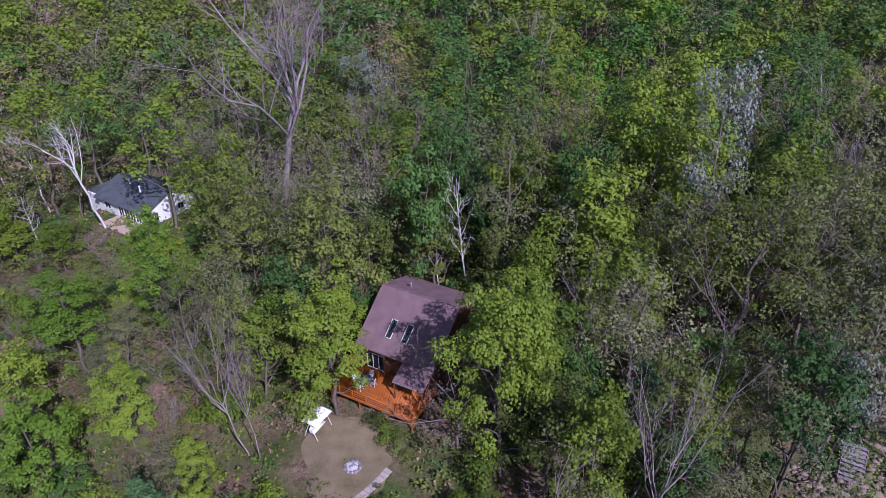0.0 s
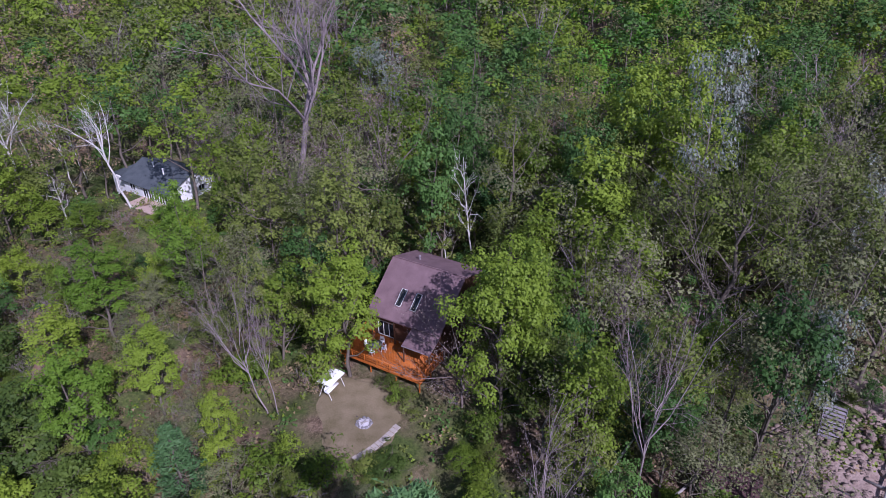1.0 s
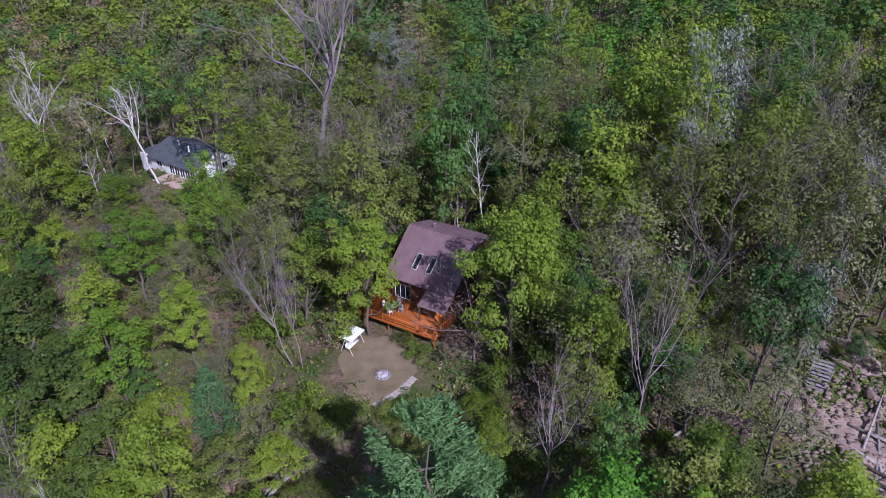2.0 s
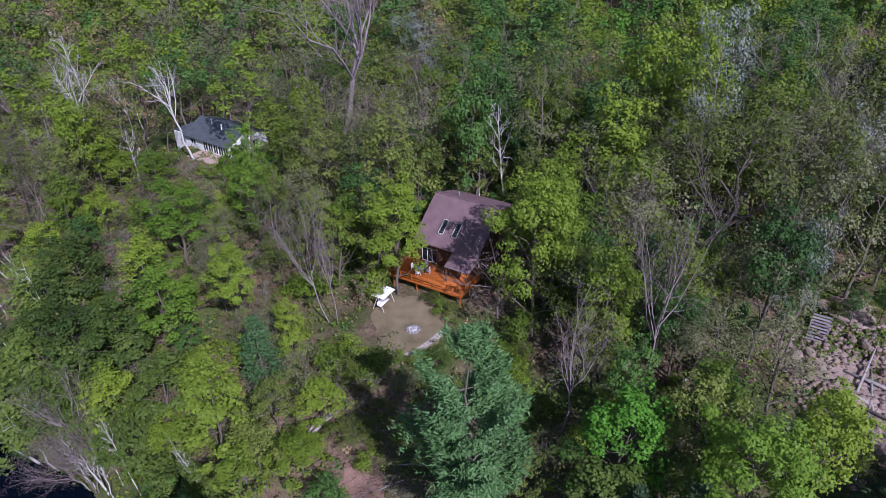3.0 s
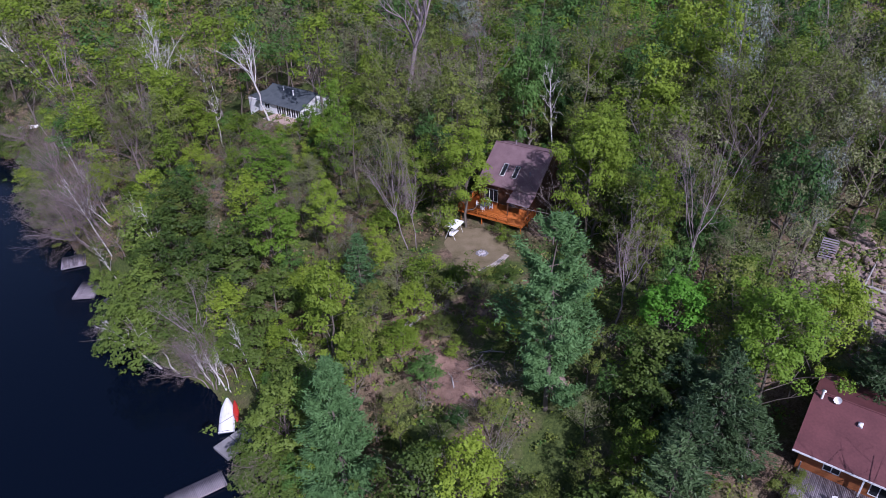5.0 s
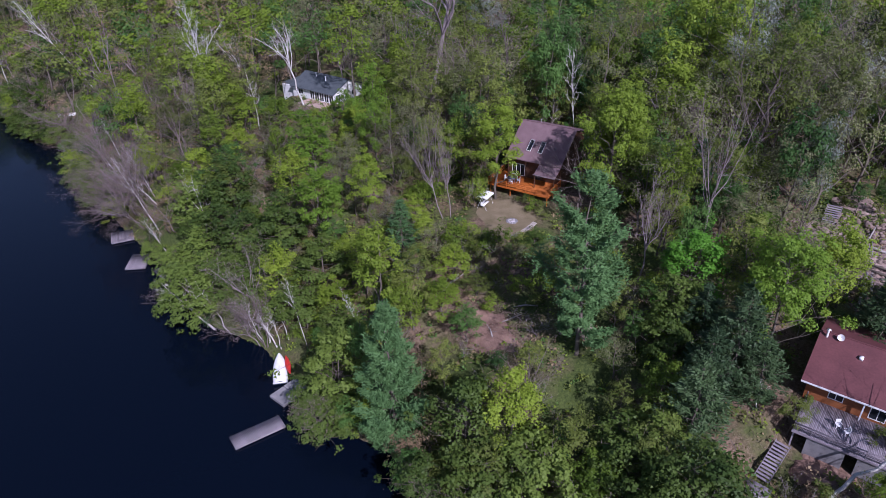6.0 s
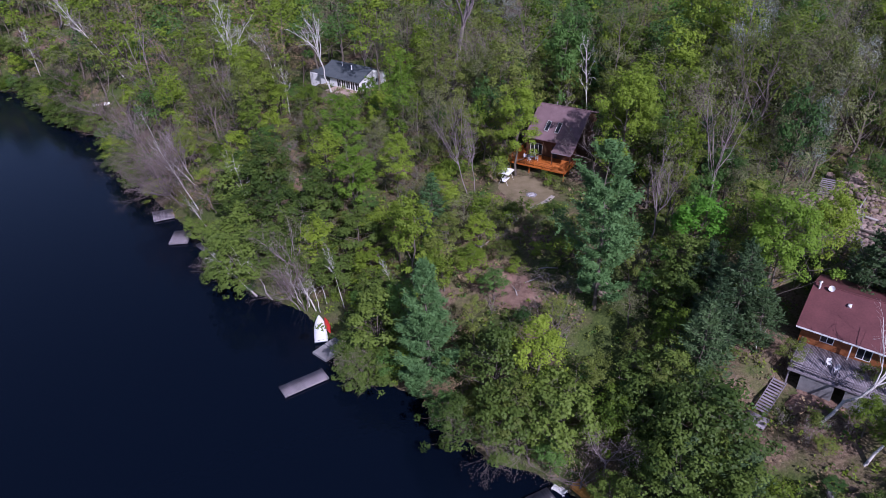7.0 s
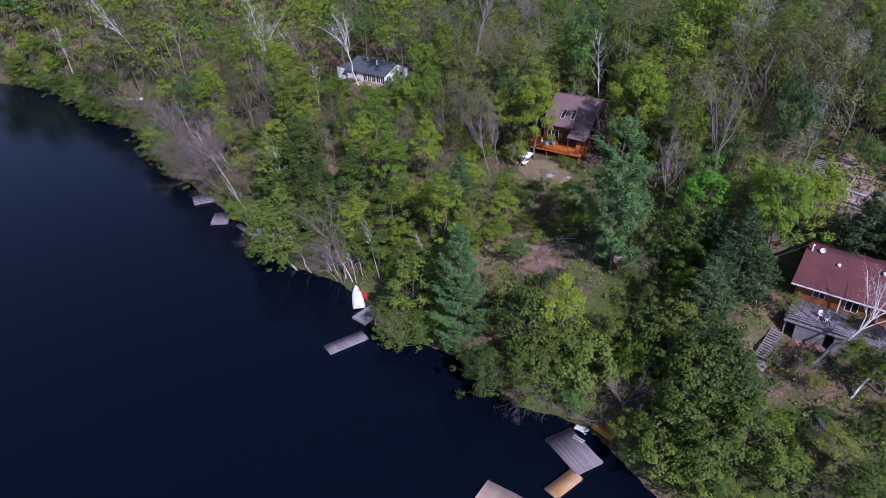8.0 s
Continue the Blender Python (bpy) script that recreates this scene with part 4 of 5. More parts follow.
def forked(seed, h=15.0, r=4.0, fork=0.45, arms=5, kids=(6, 5), thick=1.0, lean=0.6, fan=0.6, buds=0, size=0.07, side=3, arm=0.92):
    """A trunk that forks into arms, each with branches and fine twigs, and a few buds at their ends."""
    rng = np.random.default_rng(seed)
    wood, crown, tips = Geo(), Geo(), []
    top = np.array([rng.normal() * lean, rng.normal() * lean, h * fork])
    trunk = bend((0, 0, -0.6), top, 6, rng, 0.14)
    r0 = 0.0125 * thick * h
    wood.tube(trunk, r0 * np.linspace(1, 0.62, 6), 6)

    def branch(a, way, length, rad, level):
        way = way / np.linalg.norm(way)
        n = 5 if level == 0 else 3 if level < len(kids) else 2
        p = [a]
        for k in range(n - 1):
            way = way + rng.normal(size=3) * 0.2 + [0, 0, 0.12]
            way = way / np.linalg.norm(way)
            p.append(p[-1] + way * length / (n - 1))
        p = np.array(p)
        wood.tube(p, np.maximum(rad * np.linspace(1, 0.3, n), 0.007), side + (2 if level == 0 else 0))
        tips.append(p[-1])
        if level >= len(kids):
            return
        for k in range(kids[level]):
            q = 0.22 + 0.78 * (k + rng.uniform(0, 0.9)) / kids[level]
            f = min(q, 0.999) * (n - 1)
            j = int(f)
            o = p[j] * (1 - (f - j)) + p[j + 1] * (f - j)
            w = way + rng.normal(size=3) * 0.55
            branch(o, w, length * rng.uniform(0.3, 0.5) * (1.15 - 0.5 * q), rad * (1 - 0.6 * q) * 0.5, level + 1)

    for k in range(arms):
        az = 2 * np.pi * k / arms + rng.normal() * 0.35
        start = trunk[4 if k % 2 else 5] + rng.normal(size=3) * 0.02
        flare = fan * rng.uniform(0.5, 1.25)
        branch(start, np.array([math.cos(az) * flare, math.sin(az) * flare, 1.0]), (h - start[2]) * rng.uniform(0.75, 1.05) * math.sqrt(1 + flare * flare) * arm, r0 * 0.42, 0)
    if buds:
        tips = np.array(tips)
        c = tips[rng.integers(0, len(tips), buds)] + rng.normal(size=(buds, 3)) * 0.3
        crown.leaves(c, size * rng.uniform(0.6, 1.3, buds), rng)
    return wood, crown


def pine_tree(seed, h=22.0, r=4.6, whorls=16, arms=5, tufts=11, blades=4, size=0.42, base=0.22, droop=0.0, ragged=0.3, gaps=0.12, fluff=0.16, inner=0.28):
    """Straight trunk, whorls of boughs, each with sprays of needles."""
    rng = np.random.default_rng(seed)
    wood, crown = Geo(), Geo()
    trunk = bend((0, 0, -0.6), (rng.normal() * 0.3, rng.normal() * 0.3, h), 9, rng, 0.1)
    wood.tube(trunk, 0.0125 * h * (1 - np.linspace(0, 0.97, 9)) ** 0.9, 7)
    C, A = [], []
    for w in range(whorls):
        s = w / (whorls - 1)
        z = h * (base + (0.97 - base) * s)
        prof = (0.45 + 0.55 * min(1, s * 3.2)) * (1 - s) ** 0.75 + 0.07
        for k in range(arms):
            if rng.uniform() < gaps:
                continue
            az = 2 * np.pi * k / arms + w * 1.1 + rng.normal() * 0.25
            reach = r * prof * rng.uniform(1 - ragged, 1 + ragged)
            f = z / h * 8
            j = min(int(f), 7)
            start = trunk[j] * (1 - (f - j)) + trunk[j + 1] * (f - j)
            out = np.array([math.cos(az), math.sin(az), 0])
            lift = (0.1 + 0.5 * s - droop) * reach
            limb = np.array([start + out * reach * q + [0, 0, lift * q * q - 0.06 * reach * math.sin(math.pi * q)] for q in np.linspace(0, 1, 6)])
            limb[1:] += rng.normal(size=(5, 3)) * 0.08
            wood.tube(limb, (0.012 + 0.014 * reach) * np.array([1, 0.8, 0.62, 0.45, 0.28, 0.1]), 4)
            n = max(3, int(tufts * (0.35 + 0.65 * reach / r)))
            q = rng.uniform(inner, 1.04, n) ** 0.8
            side = np.cross(out, [0, 0, 1])
            c = start + out * reach * q[:, None] + side * (rng.normal(size=n) * 0.16 * reach * (0.4 + q * 0.6))[:, None]
            c[:, 2] += lift * q * q - 0.06 * reach * np.sin(np.pi * np.minimum(q, 1)) + rng.normal(size=n) * 0.08
            for _ in range(blades):
                C.append(c + rng.normal(size=(n, 3)) * [fluff, fluff, fluff * 0.8])
                A.append(out + side * rng.normal(size=n)[:, None] * 0.5 + np.array([0, 0, 0.45]))
    C, A = np.concatenate(C), np.concatenate(A)
    crown.leaves(C, size * rng.uniform(0.6, 1.3, len(C)), rng, narrow=0.2, up=0.9, along=A)
    return wood, crown


KIND = {}  # kind: variants of trunk mesh, crown mesh, height, radius
WORDS = {
    "maple": ("maple_tree", "maple in fresh yellow-green spring leaf", "tree"),
    "green": ("beech_tree", "broadleaf tree in full mid-green leaf", "tree"),
    "bright": ("poplar_tree", "young tree with vivid bright green leaves", "tree"),
    "olive": ("ash_tree", "broadleaf tree with thin olive spring leaves", "tree"),
    "cedar": ("cedar_tree", "dense dark olive cedar on the bank", "tree"),
    "grey": ("budding_tree", "budding tree with grey twigs and thin leaves", "tree"),
    "bare": ("bare_tree", "bare tree with fine mauve-grey twigs", "tree"),
    "rust": ("sapling", "small tree with rusty brown spring buds", "tree"),
    "blossom": ("budding_tree", "budding tree with pale silvery leaves", "tree"),
    "birch": ("birch_tree", "leafless birch with white trunk and branches", "tree"),
    "snag": ("dead_tree", "dead bleached tree with broken branches", "tree"),
    "oak": ("oak_tree", "broad oak with dark limbs and thin grey-olive leaves", "tree"),
    "elm": ("bare_tree", "tall leafless tree with forked mauve-grey limbs", "tree"),
    "hemlock": ("hemlock_tree", "dark green hemlock with drooping boughs", "tree"),
    "shrub": ("shrub", "low olive-green leafy shrub on the slope", "shrub"),
    "bush": ("shrub", "low fresh green leafy bush", "shrub"),
    "thorn": ("shrub", "low grey-brown budding shrub", "shrub"),
    "fan": ("birch_tree", "leaning leafless birch with a broad fan of white branches", "tree"),
    "leafy": ("maple_tree", "full leafy maple in vivid mid-green leaf", "tree"),
    "tall": ("maple_tree", "full maple in fresh yellow-green spring leaf", "tree"),
    "pine": ("pine_tree", "tall white pine with soft grey-green needles", "tree"),
    "spruce": ("pine_tree", "young pine with dense blue-green needles", "tree"),
}
CROWN_OF = {"tall": "fresh", "leafy": "lush", "fan": "bare", "oak": "olive", "elm": "bare", "birch": "bare", "snag": "bare", "shrub": "olive", "bush": "maple", "thorn": "grey"}


def variant(kind, made, h, r, bark):
    wood, crown = made
    a = wood.mesh("trunk", bark)
    b = crown.mesh("crown", NEEDLE if kind in ("pine", "spruce") else NEEDLE_DARK if kind == "hemlock" else LEAF[CROWN_OF.get(kind, kind)]) if crown.n else None
    KIND.setdefault(kind, []).append((a, b, h, r))


for i in range(3):
    variant("maple", broadleaf(10 + i, 13, 3.2, 0.15, 13, 1, 0, 3900, 0.122, 0.62, dome=0.68, clumps=84), 13, 3.2, BARK)
    variant("green", broadleaf(20 + i, 14, 3.3, 0.18, 13, 1, 0, 3900, 0.122, 0.62, dome=0.68, clumps=84), 14, 3.3, BARK)
    variant("olive", broadleaf(30 + i, 14, 3.4, 0.2, 14, 2, 0, 2900, 0.112, 0.6, dome=0.45, clumps=90), 14, 3.4, BARK)
    variant("grey", broadleaf(40 + i, 14, 3.4, 0.2, 13, 3, 1, 2300, 0.09, 0.8, dome=0.35, clumps=60), 14, 3.4, BARK)
    variant("bare", forked(50 + i, 13, 3.6, 0.34, 7, (7, 5), 0.8, 0.5, 0.95, 1300, 0.055, arm=0.72), 13, 3.6, (BARK_TWIG, BARK_MAUVE, BARK_TWIG)[i])
    variant("cedar", broadleaf(60 + i, 9, 3.0, 0.03, 18, 1, 0, 3700, 0.112, 0.5, 0.2, dome=0.72, clumps=90), 9, 3.0, BARK)
    variant("birch", broadleaf(70 + i, 15, 2.3, 0.45, 15, 4, 2, 0, lean=0.9, thick=1.25), 15, 2.3, BARK_BIRCH)
    variant("snag", broadleaf(80 + i, 10, 2.4, 0.4, 8, 2, 1, 0, lean=1.4, gnarl=0.35), 10, 2.4, BARK_BIRCH)
    variant("spruce", pine_tree(90 + i, 12, 2.8, 15, 6, 16, 4, 0.25, 0.06, ragged=0.25), 12, 2.8, BARK)
for i in range(2):
    variant("shrub", broadleaf(170 + i, 3.4, 2.0, 0.03, 10, 0, 0, 1000, 0.1, 0.6, 0.2, thick=0.8, stems=2, dome=0.5, clumps=18), 3.4, 2.0, BARK)
    variant("bush", broadleaf(175 + i, 3.2, 1.9, 0.03, 10, 0, 0, 1000, 0.1, 0.6, 0.2, thick=0.8, stems=2, dome=0.5, clumps=18), 3.2, 1.9, BARK)
    variant("thorn", forked(180 + i, 3.2, 1.9, 0.12, 6, (5, 4), 0.8, 0.2, 0.7, 260, 0.06), 3.2, 1.9, BARK_MAUVE)
    variant("hemlock", pine_tree(185 + i, 13, 3.8, 16, 6, 26, 5, 0.24, 0.05, 0.2, 0.35), 13, 3.8, BARK)
    variant("bright", broadleaf(100 + i, 12, 3.0, 0.1, 15, 2, 0, 5200, 0.112, 0.55, dome=0.62, clumps=100), 12, 3.0, BARK)
    variant("rust", broadleaf(110 + i, 8, 2.6, 0.12, 12, 3, 1, 850, 0.09, 0.5, clumps=40), 8, 2.6, BARK)
    variant("blossom", broadleaf(120 + i, 12, 2.8, 0.3, 13, 3, 1, 2300, 0.085, 0.6, dome=0.3, clumps=46), 12, 2.8, BARK)
    variant("oak", broadleaf(140 + i, 18, 7.5, 0.22, 20, 7, 2, 8500, 0.105, 1.0, 0.6, 0.4, 1.5, dome=0.3, clumps=110), 18, 7.5, BARK)
    variant("leafy", broadleaf(165 + i, 16, 3.6, 0.12, 18, 2, 0, 8500, 0.112, 0.6, dome=0.6, clumps=130), 16, 3.6, BARK)
variant("leafy", broadleaf(167, 17, 4.6, 0.12, 22, 2, 0, 14500, 0.116, 0.7, dome=0.62, clumps=180), 17, 4.6, BARK)
variant("tall", broadleaf(161, 18, 4.6, 0.15, 24, 3, 0, 15500, 0.118, 0.75, dome=0.6, clumps=190), 18, 4.6, BARK)
variant("tall", broadleaf(162, 17, 3.6, 0.2, 20, 3, 0, 9500, 0.115, 0.65, dome=0.55, clumps=120), 17, 3.6, BARK)
variant("elm", forked(151, 37, 8.0, 0.58, 7, (9, 7, 4), 1.15, 2.0, 0.85, 1800, 0.09), 37, 8.0, BARK_MAUVE)
variant("fan", forked(155, 17, 3.4, 0.55, 7, (7, 6), 0.9, 0.4, 0.5, arm=0.85), 17, 3.4, BARK_BIRCH)
variant("pine", pine_tree(131, 24, 5.6, 14, 5, 150, 7, 0.23, 0.14, -0.32, 0.5, 0.24, 0.24, inner=0.24), 24, 5.6, BARK)
variant("pine", pine_tree(133, 22, 4.3, 18, 6, 80, 7, 0.22, 0.06, -0.14, 0.35, 0.14, 0.2), 22, 4.3, BARK)

MADE, PLANTED = {}, []


def plant(kind, x, y, h, r, v=0, turn=None, lean=0.0, lean_way=0.0):
    """A tree of that kind with its foot on the ground, h metres tall and r wide to each side."""
    v %= len(KIND[kind])
    a, b, h0, r0 = KIND[kind][v]
    turn = (x * 37 + y * 91) % 360 if turn is None else turn
    tilt = Matrix.Rotation(radians(lean), 4, Vector((-math.sin(radians(lean_way)), math.cos(radians(lean_way)), 0)))
    m = Matrix.Translation((x, y, ground_z(x, y) - 0.1)) @ tilt @ pose(0, 0, 0, 0, 0, turn) @ Matrix.Diagonal((r / r0, r / r0, h / h0, 1))
    key = (kind, v)
    PLANTED.append((x, y, r))
    if key in MADE:
        return copy_thing(MADE[key], m)
    name, label, cat = WORDS[kind]
    t = new(name)
    tagged(t, label, cat)
    part("trunk", a, None, t)
    if b:
        part("crown", b, None, t)
    t.matrix_basis = m
    MADE[key] = t
    return t


# round the cabin
plant("pine", -2.2, 21.5, 25, 5.8, 0, 40)
plant("tall", 5.4, 47.4, 24.0, 5.0, 0)
plant("green", 5.6, 60.5, 9, 2.6, 2)
plant("green", 2.0, 70.5, 8, 2.4, 1)
plant("green", 12.4, 49.5, 16.5, 2.8, 0)
plant("tall", -11.3, 56.0, 17.5, 4.3, 1)
plant("olive", -14.0, 57.5, 16.0, 3.4, 0)
plant("birch", 3.4, 72.0, 22, 1.6, 1, 40, 4, 200)
plant("birch", -0.4, 74.5, 15, 1.2, 2)
plant("green", -5.4, 78, 16, 3.0, 1)
plant("bare", 7.6, 33.2, 18, 3.6, 1)
plant("bare", 16.6, 36.5, 20, 3.4, 1)
plant("bare", -20.0, 51.5, 14, 2.8, 1, 0, 16, 150)
plant("bare", -18.6, 50.9, 12, 2.0, 1, 90, 9, 150)
# up the slope
plant("elm", -24.5, 91.0, 38, 8.5, 0)
for x, y, h, k in ((-21.5, 86, 13, "grey"), (-26.5, 84.5, 13, "olive"), (-19, 90.5, 17, "grey"), (-29.5, 87.5, 16, "olive"), (-24, 80, 14, "grey"), (-17, 84, 16, "olive"), (-30.5, 94, 18, "maple")):
    plant(k, x, y, h, 3.6, int(x) % 3)
plant("oak", 29.0, 57.5, 25, 9.5, 0)
plant("oak", 15.5, 87, 23, 7.5, 1)
plant("oak", 44, 52, 18, 6.0, 1)
plant("bare", 15.5, 55, 14, 3.2, 1)
plant("blossom", -9, 113, 17, 3.2, 0)
plant("blossom", 40.5, 92.3, 20, 4.0, 1)
plant("blossom", 47, 62, 16, 3.2, 0)
plant("bare", 48, 74, 18, 5.0, 1)
plant("bare", 54, 77, 18, 5.2, 2)
plant("fan", -51.0, 93.2, 18, 3.6, 0, 0, 15, 160)
plant("maple", -32.0, 85.8, 14, 3.5, 2)
plant("grey", -21.5, 64.4, 14, 3.8, 0)
plant("grey", -25.5, 69, 15, 4.0, 1)
plant("grey", -29.5, 64.5, 13, 3.8, 2)
plant("grey", -16.5, 70, 15, 3.6, 2)
plant("birch", -77.7, 113.3, 17, 3.0, 1, 60, 10, 160)
plant("birch", -68, 112, 15, 2.4, 2, 200, 14, 150)
plant("birch", -60.5, 91.0, 13, 1.8, 0, 90, 9, 150)
plant("bare", -97.5, 104.5, 19, 5.6, 0, 100)
# slope to the lake
plant("spruce", -25.6, 41.2, 11.5, 3.0, 0)
plant("bright", 11.3, 24.2, 15.0, 4.0, 0)
plant("leafy", 19.4, 18.0, 19.0, 4.8, 2)
plant("maple", 19.5, 27.5, 14, 3.4, 1)
plant("snag", -62.6, 60.0, 17.0, 2.4, 0, 0, 12, 160)
plant("birch", -40.1, 34.2, 9, 1.1, 1, 0, 9, 170)
plant("birch", -30.7, 31.2, 10, 1.4, 2, 0, 15, 165)
plant("cedar", -61.5, 54.5, 11.5, 4.6, 0)
plant("cedar", -54.0, 51.5, 11.5, 4.6, 1)
plant("cedar", -58.5, 47.5, 8, 3.2, 2)
plant("maple", -45.2, 57.7, 9, 3.2, 0)
plant("green", -37.8, 49.5, 9, 3.2, 1)
plant("maple", -60.2, 76, 9, 3.0, 2)
# at the water
plant("pine", -25.0, 17.2, 22.5, 4.9, 1, 10)
plant("cedar", -33.0, 23.4, 9.5, 3.6, 0)
plant("cedar", -36.3, 23.0, 6, 2.6, 1)
plant("cedar", -29.8, 20.5, 7, 2.8, 2)
plant("snag", -25.6, 18.0, 5, 1.3, 1, 0, 12, 140)
plant("snag", -17.3, 15.8, 6, 1.4, 2, 0, 15, 150)
plant("bare", -47.6, 41.3, 12, 4.0, 1, 0, 16, 200)
plant("grey", -52.0, 41.5, 9, 3.2, 0, 0, 20, 210)
plant("birch", -45.4, 36.2, 9, 1.8, 0, 0, 24, 150)
plant("birch", -44.5, 35.6, 8, 1.5, 2, 0, 14, 130)
plant("bare", -82.6, 77.5, 9, 3.4, 0, 0, 18, 200)
plant("bare", -86, 76.5, 7, 3.0, 1, 0, 25, 200)
plant("birch", -77.0, 69.5, 13, 2.0, 1, 0, 42, 145)
plant("birch", -70.8, 60.2, 14, 1.8, 2, 0, 48, 140)
plant("bare", -93, 86, 9, 3.4, 2, 0, 20, 210)
plant("birch", -98, 100, 13, 1.6, 0, 0, 26, 140)
plant("birch", -120, 135, 22, 2.8, 1, 0, 40, 165)
plant("birch", -160, 158, 14, 2.2, 1, 0, 28, 130)
plant("olive", -13.0, 6.6, 11, 3.8, 0)
plant("cedar", -9.2, 6.4, 9, 3.2, 1)
plant("olive", -17.6, 8.2, 9, 3.2, 1)
plant("rust", -22.2, 12.2, 6, 2.6, 0)
plant("olive", -4.1, 8.0, 11, 3.2, 2)
plant("green", 0.0, 6.0, 11, 3.2, 2)
plant("olive", 3.6, 4.4, 10, 3.2, 0)
plant("hemlock", 13.2, 13.4, 14, 4.2, 0)
plant("hemlock", 9.6, 10.4, 12, 4.0, 1)
plant("hemlock", 15.6, 17.5, 12.5, 3.8, 1)
plant("hemlock", 11.0, 17.0, 11, 3.6, 0)
plant("hemlock", 15.8, 11.6, 9, 3.0, 1)
plant("hemlock", 31.5, 18.5, 12, 4.0, 0)
plant("hemlock", 36.5, 18.0, 11, 3.8, 1)
plant("olive", 18.6, 8.2, 7, 1.9, 1)
plant("olive", 26.2, 4.6, 7.5, 2.2, 2)
plant("shrub", -7.0, 53.7, 2.0, 1.3, 0)
plant("bush", -5.9, 52.4, 2.2, 1.4, 1)
plant("shrub", -4.6, 51.2, 2.2, 1.5, 1)
plant("shrub", -3.6, 49.6, 2.0, 1.3, 0)
plant("leafy", -43.5, 66.5, 14.5, 4.4, 0)
plant("leafy", -32.6, 67.5, 21, 3.4, 1)
plant("fan", -74.5, 104.0, 20, 4.2, 0, 200, 8, 150)
plant("fan", -67.5, 107.0, 16, 2.6, 0, 100, 12, 160)
plant("leafy", -39.4, 49.0, 12.5, 4.4, 1)
plant("tall", -32.3, 53.1, 13.0, 2.6, 1)
plant("blossom", 31.0, 39.5, 15, 2.4, 0, None, 8, 60)
plant("blossom", 29.3, 69.0, 20, 2.6, 1)
plant("grey", 40.0, 62.0, 22, 4.8, 1)
plant("leafy", -41.4, 86.0, 6.0, 2.6, 1)
plant("maple", -38.6, 83.6, 7, 3.0, 2)
plant("green", -34.5, 87.5, 10, 3.2, 2)
plant("maple", -54.6, 86.0, 6.5, 3.2, 0)
plant("green", -58.5, 92.5, 10, 3.4, 1)
plant("maple", -62.5, 88.0, 10, 3.4, 2)
plant("grey", -55.0, 80.5, 9, 3.4, 0)
plant("bush", -47.5, 87.3, 3.0, 2.2, 1)
plant("bare", -38.0, 104.5, 9, 3.2, 0)
plant("bare", -42.0, 106.0, 8, 2.6, 2)
plant("blossom", -11.6, 120.5, 15, 4.0, 0)
plant("blossom", -14.5, 119.0, 13, 2.4, 1)
plant("olive", -27.5, 58.5, 12, 3.2, 2)
plant("bare", 20.8, 49.8, 14, 3.4, 2)
plant("cedar", 6.8, -2.2, 10, 3.6, 0)
plant("hemlock", 8.9, -6.4, 10, 3.4, 1)
plant("cedar", 4.5, -9.2, 8, 3.0, 1)
plant("cedar", 11.9, -12.9, 8, 3.2, 2)
plant("spruce", -0.6, -4.0, 5, 2.2, 2)
plant("bare", -3.0, 0.6, 8, 3.6, 1)
plant("shrub", 10.5, -2.0, 3.6, 2.4, 1)
plant("bush", 13.4, -7.5, 3.4, 2.4, 0)
plant("hemlock", 4.2, -4.6, 9.5, 3.2, 0)
plant("cedar", 1.8, -0.4, 9, 3.2, 2)
plant("olive", 17.0, -12.0, 6, 2.8, 1)
plant("maple", 24.5, -6.0, 5, 2.4, 0)
plant("maple", 30.5, -1.0, 6, 2.6, 1)
plant("olive", 23.0, -13.0, 6, 2.8, 2)
plant("cedar", -59.5, 43.8, 10, 3.8, 0, 0, 14, 215)
plant("birch", -57.0, 41.5, 9, 2.6, 1, 0, 34, 190)
plant("snag", -54.0, 40.5, 8, 2.4, 0, 0, 30, 170)
plant("birch", -50.0, 40.0, 10, 2.2, 0, 30, 22, 170)
plant("snag", 15.7, 10.2, 9.5, 2.2, 1)
plant("fan", 19.3, -0.1, 14, 3.6, 0, 0, 42, 15)
plant("birch", 21.5, -5.5, 9, 2.6, 1, 0, 30, 20)

# green cover on the bank above the boat and below the lawn
for x, y, h, r, k in ((-41, 37.5, 7.5, 3.0, "cedar"), (-38, 41.5, 8, 3.2, "cedar"), (-35.5, 36.5, 7, 3.0, "maple"), (-33.5, 31, 6, 2.6, "cedar"), (-37, 33, 5.5, 2.4, "green"), (-44.5, 39.5, 7, 2.6, "cedar"), (-31, 38, 8, 3.0, "maple"),
                      (-18, 36, 5, 2.6, "maple"), (-15.5, 40.5, 4.5, 2.4, "olive"), (-20.5, 40, 6, 2.8, "grey"), (-14.5, 33.5, 4.5, 2.4, "olive"), (-19.5, 30.5, 6, 2.8, "maple"), (-23, 35.5, 7, 3.0, "olive"), (-16, 26, 6, 2.6, "green"), (-11.5, 37, 3.2, 2.0, "shrub"),
                      (-9, 33.5, 3.2, 2.2, "bush"), (-6.5, 38.5, 3.0, 2.2, "shrub"), (-12.5, 30.8, 3.4, 2.2, "bush"), (-8, 41.5, 2.6, 1.8, "shrub"), (-3.5, 35, 4, 2.4, "olive"), (-6.8, 29.8, 3.0, 2.0, "shrub"), (-13.5, 42.8, 2.8, 1.9, "shrub"), (-5, 32, 3.4, 2.0, "bush")):
    plant(k, x, y, h, r, int(x + 2 * y) % 3)
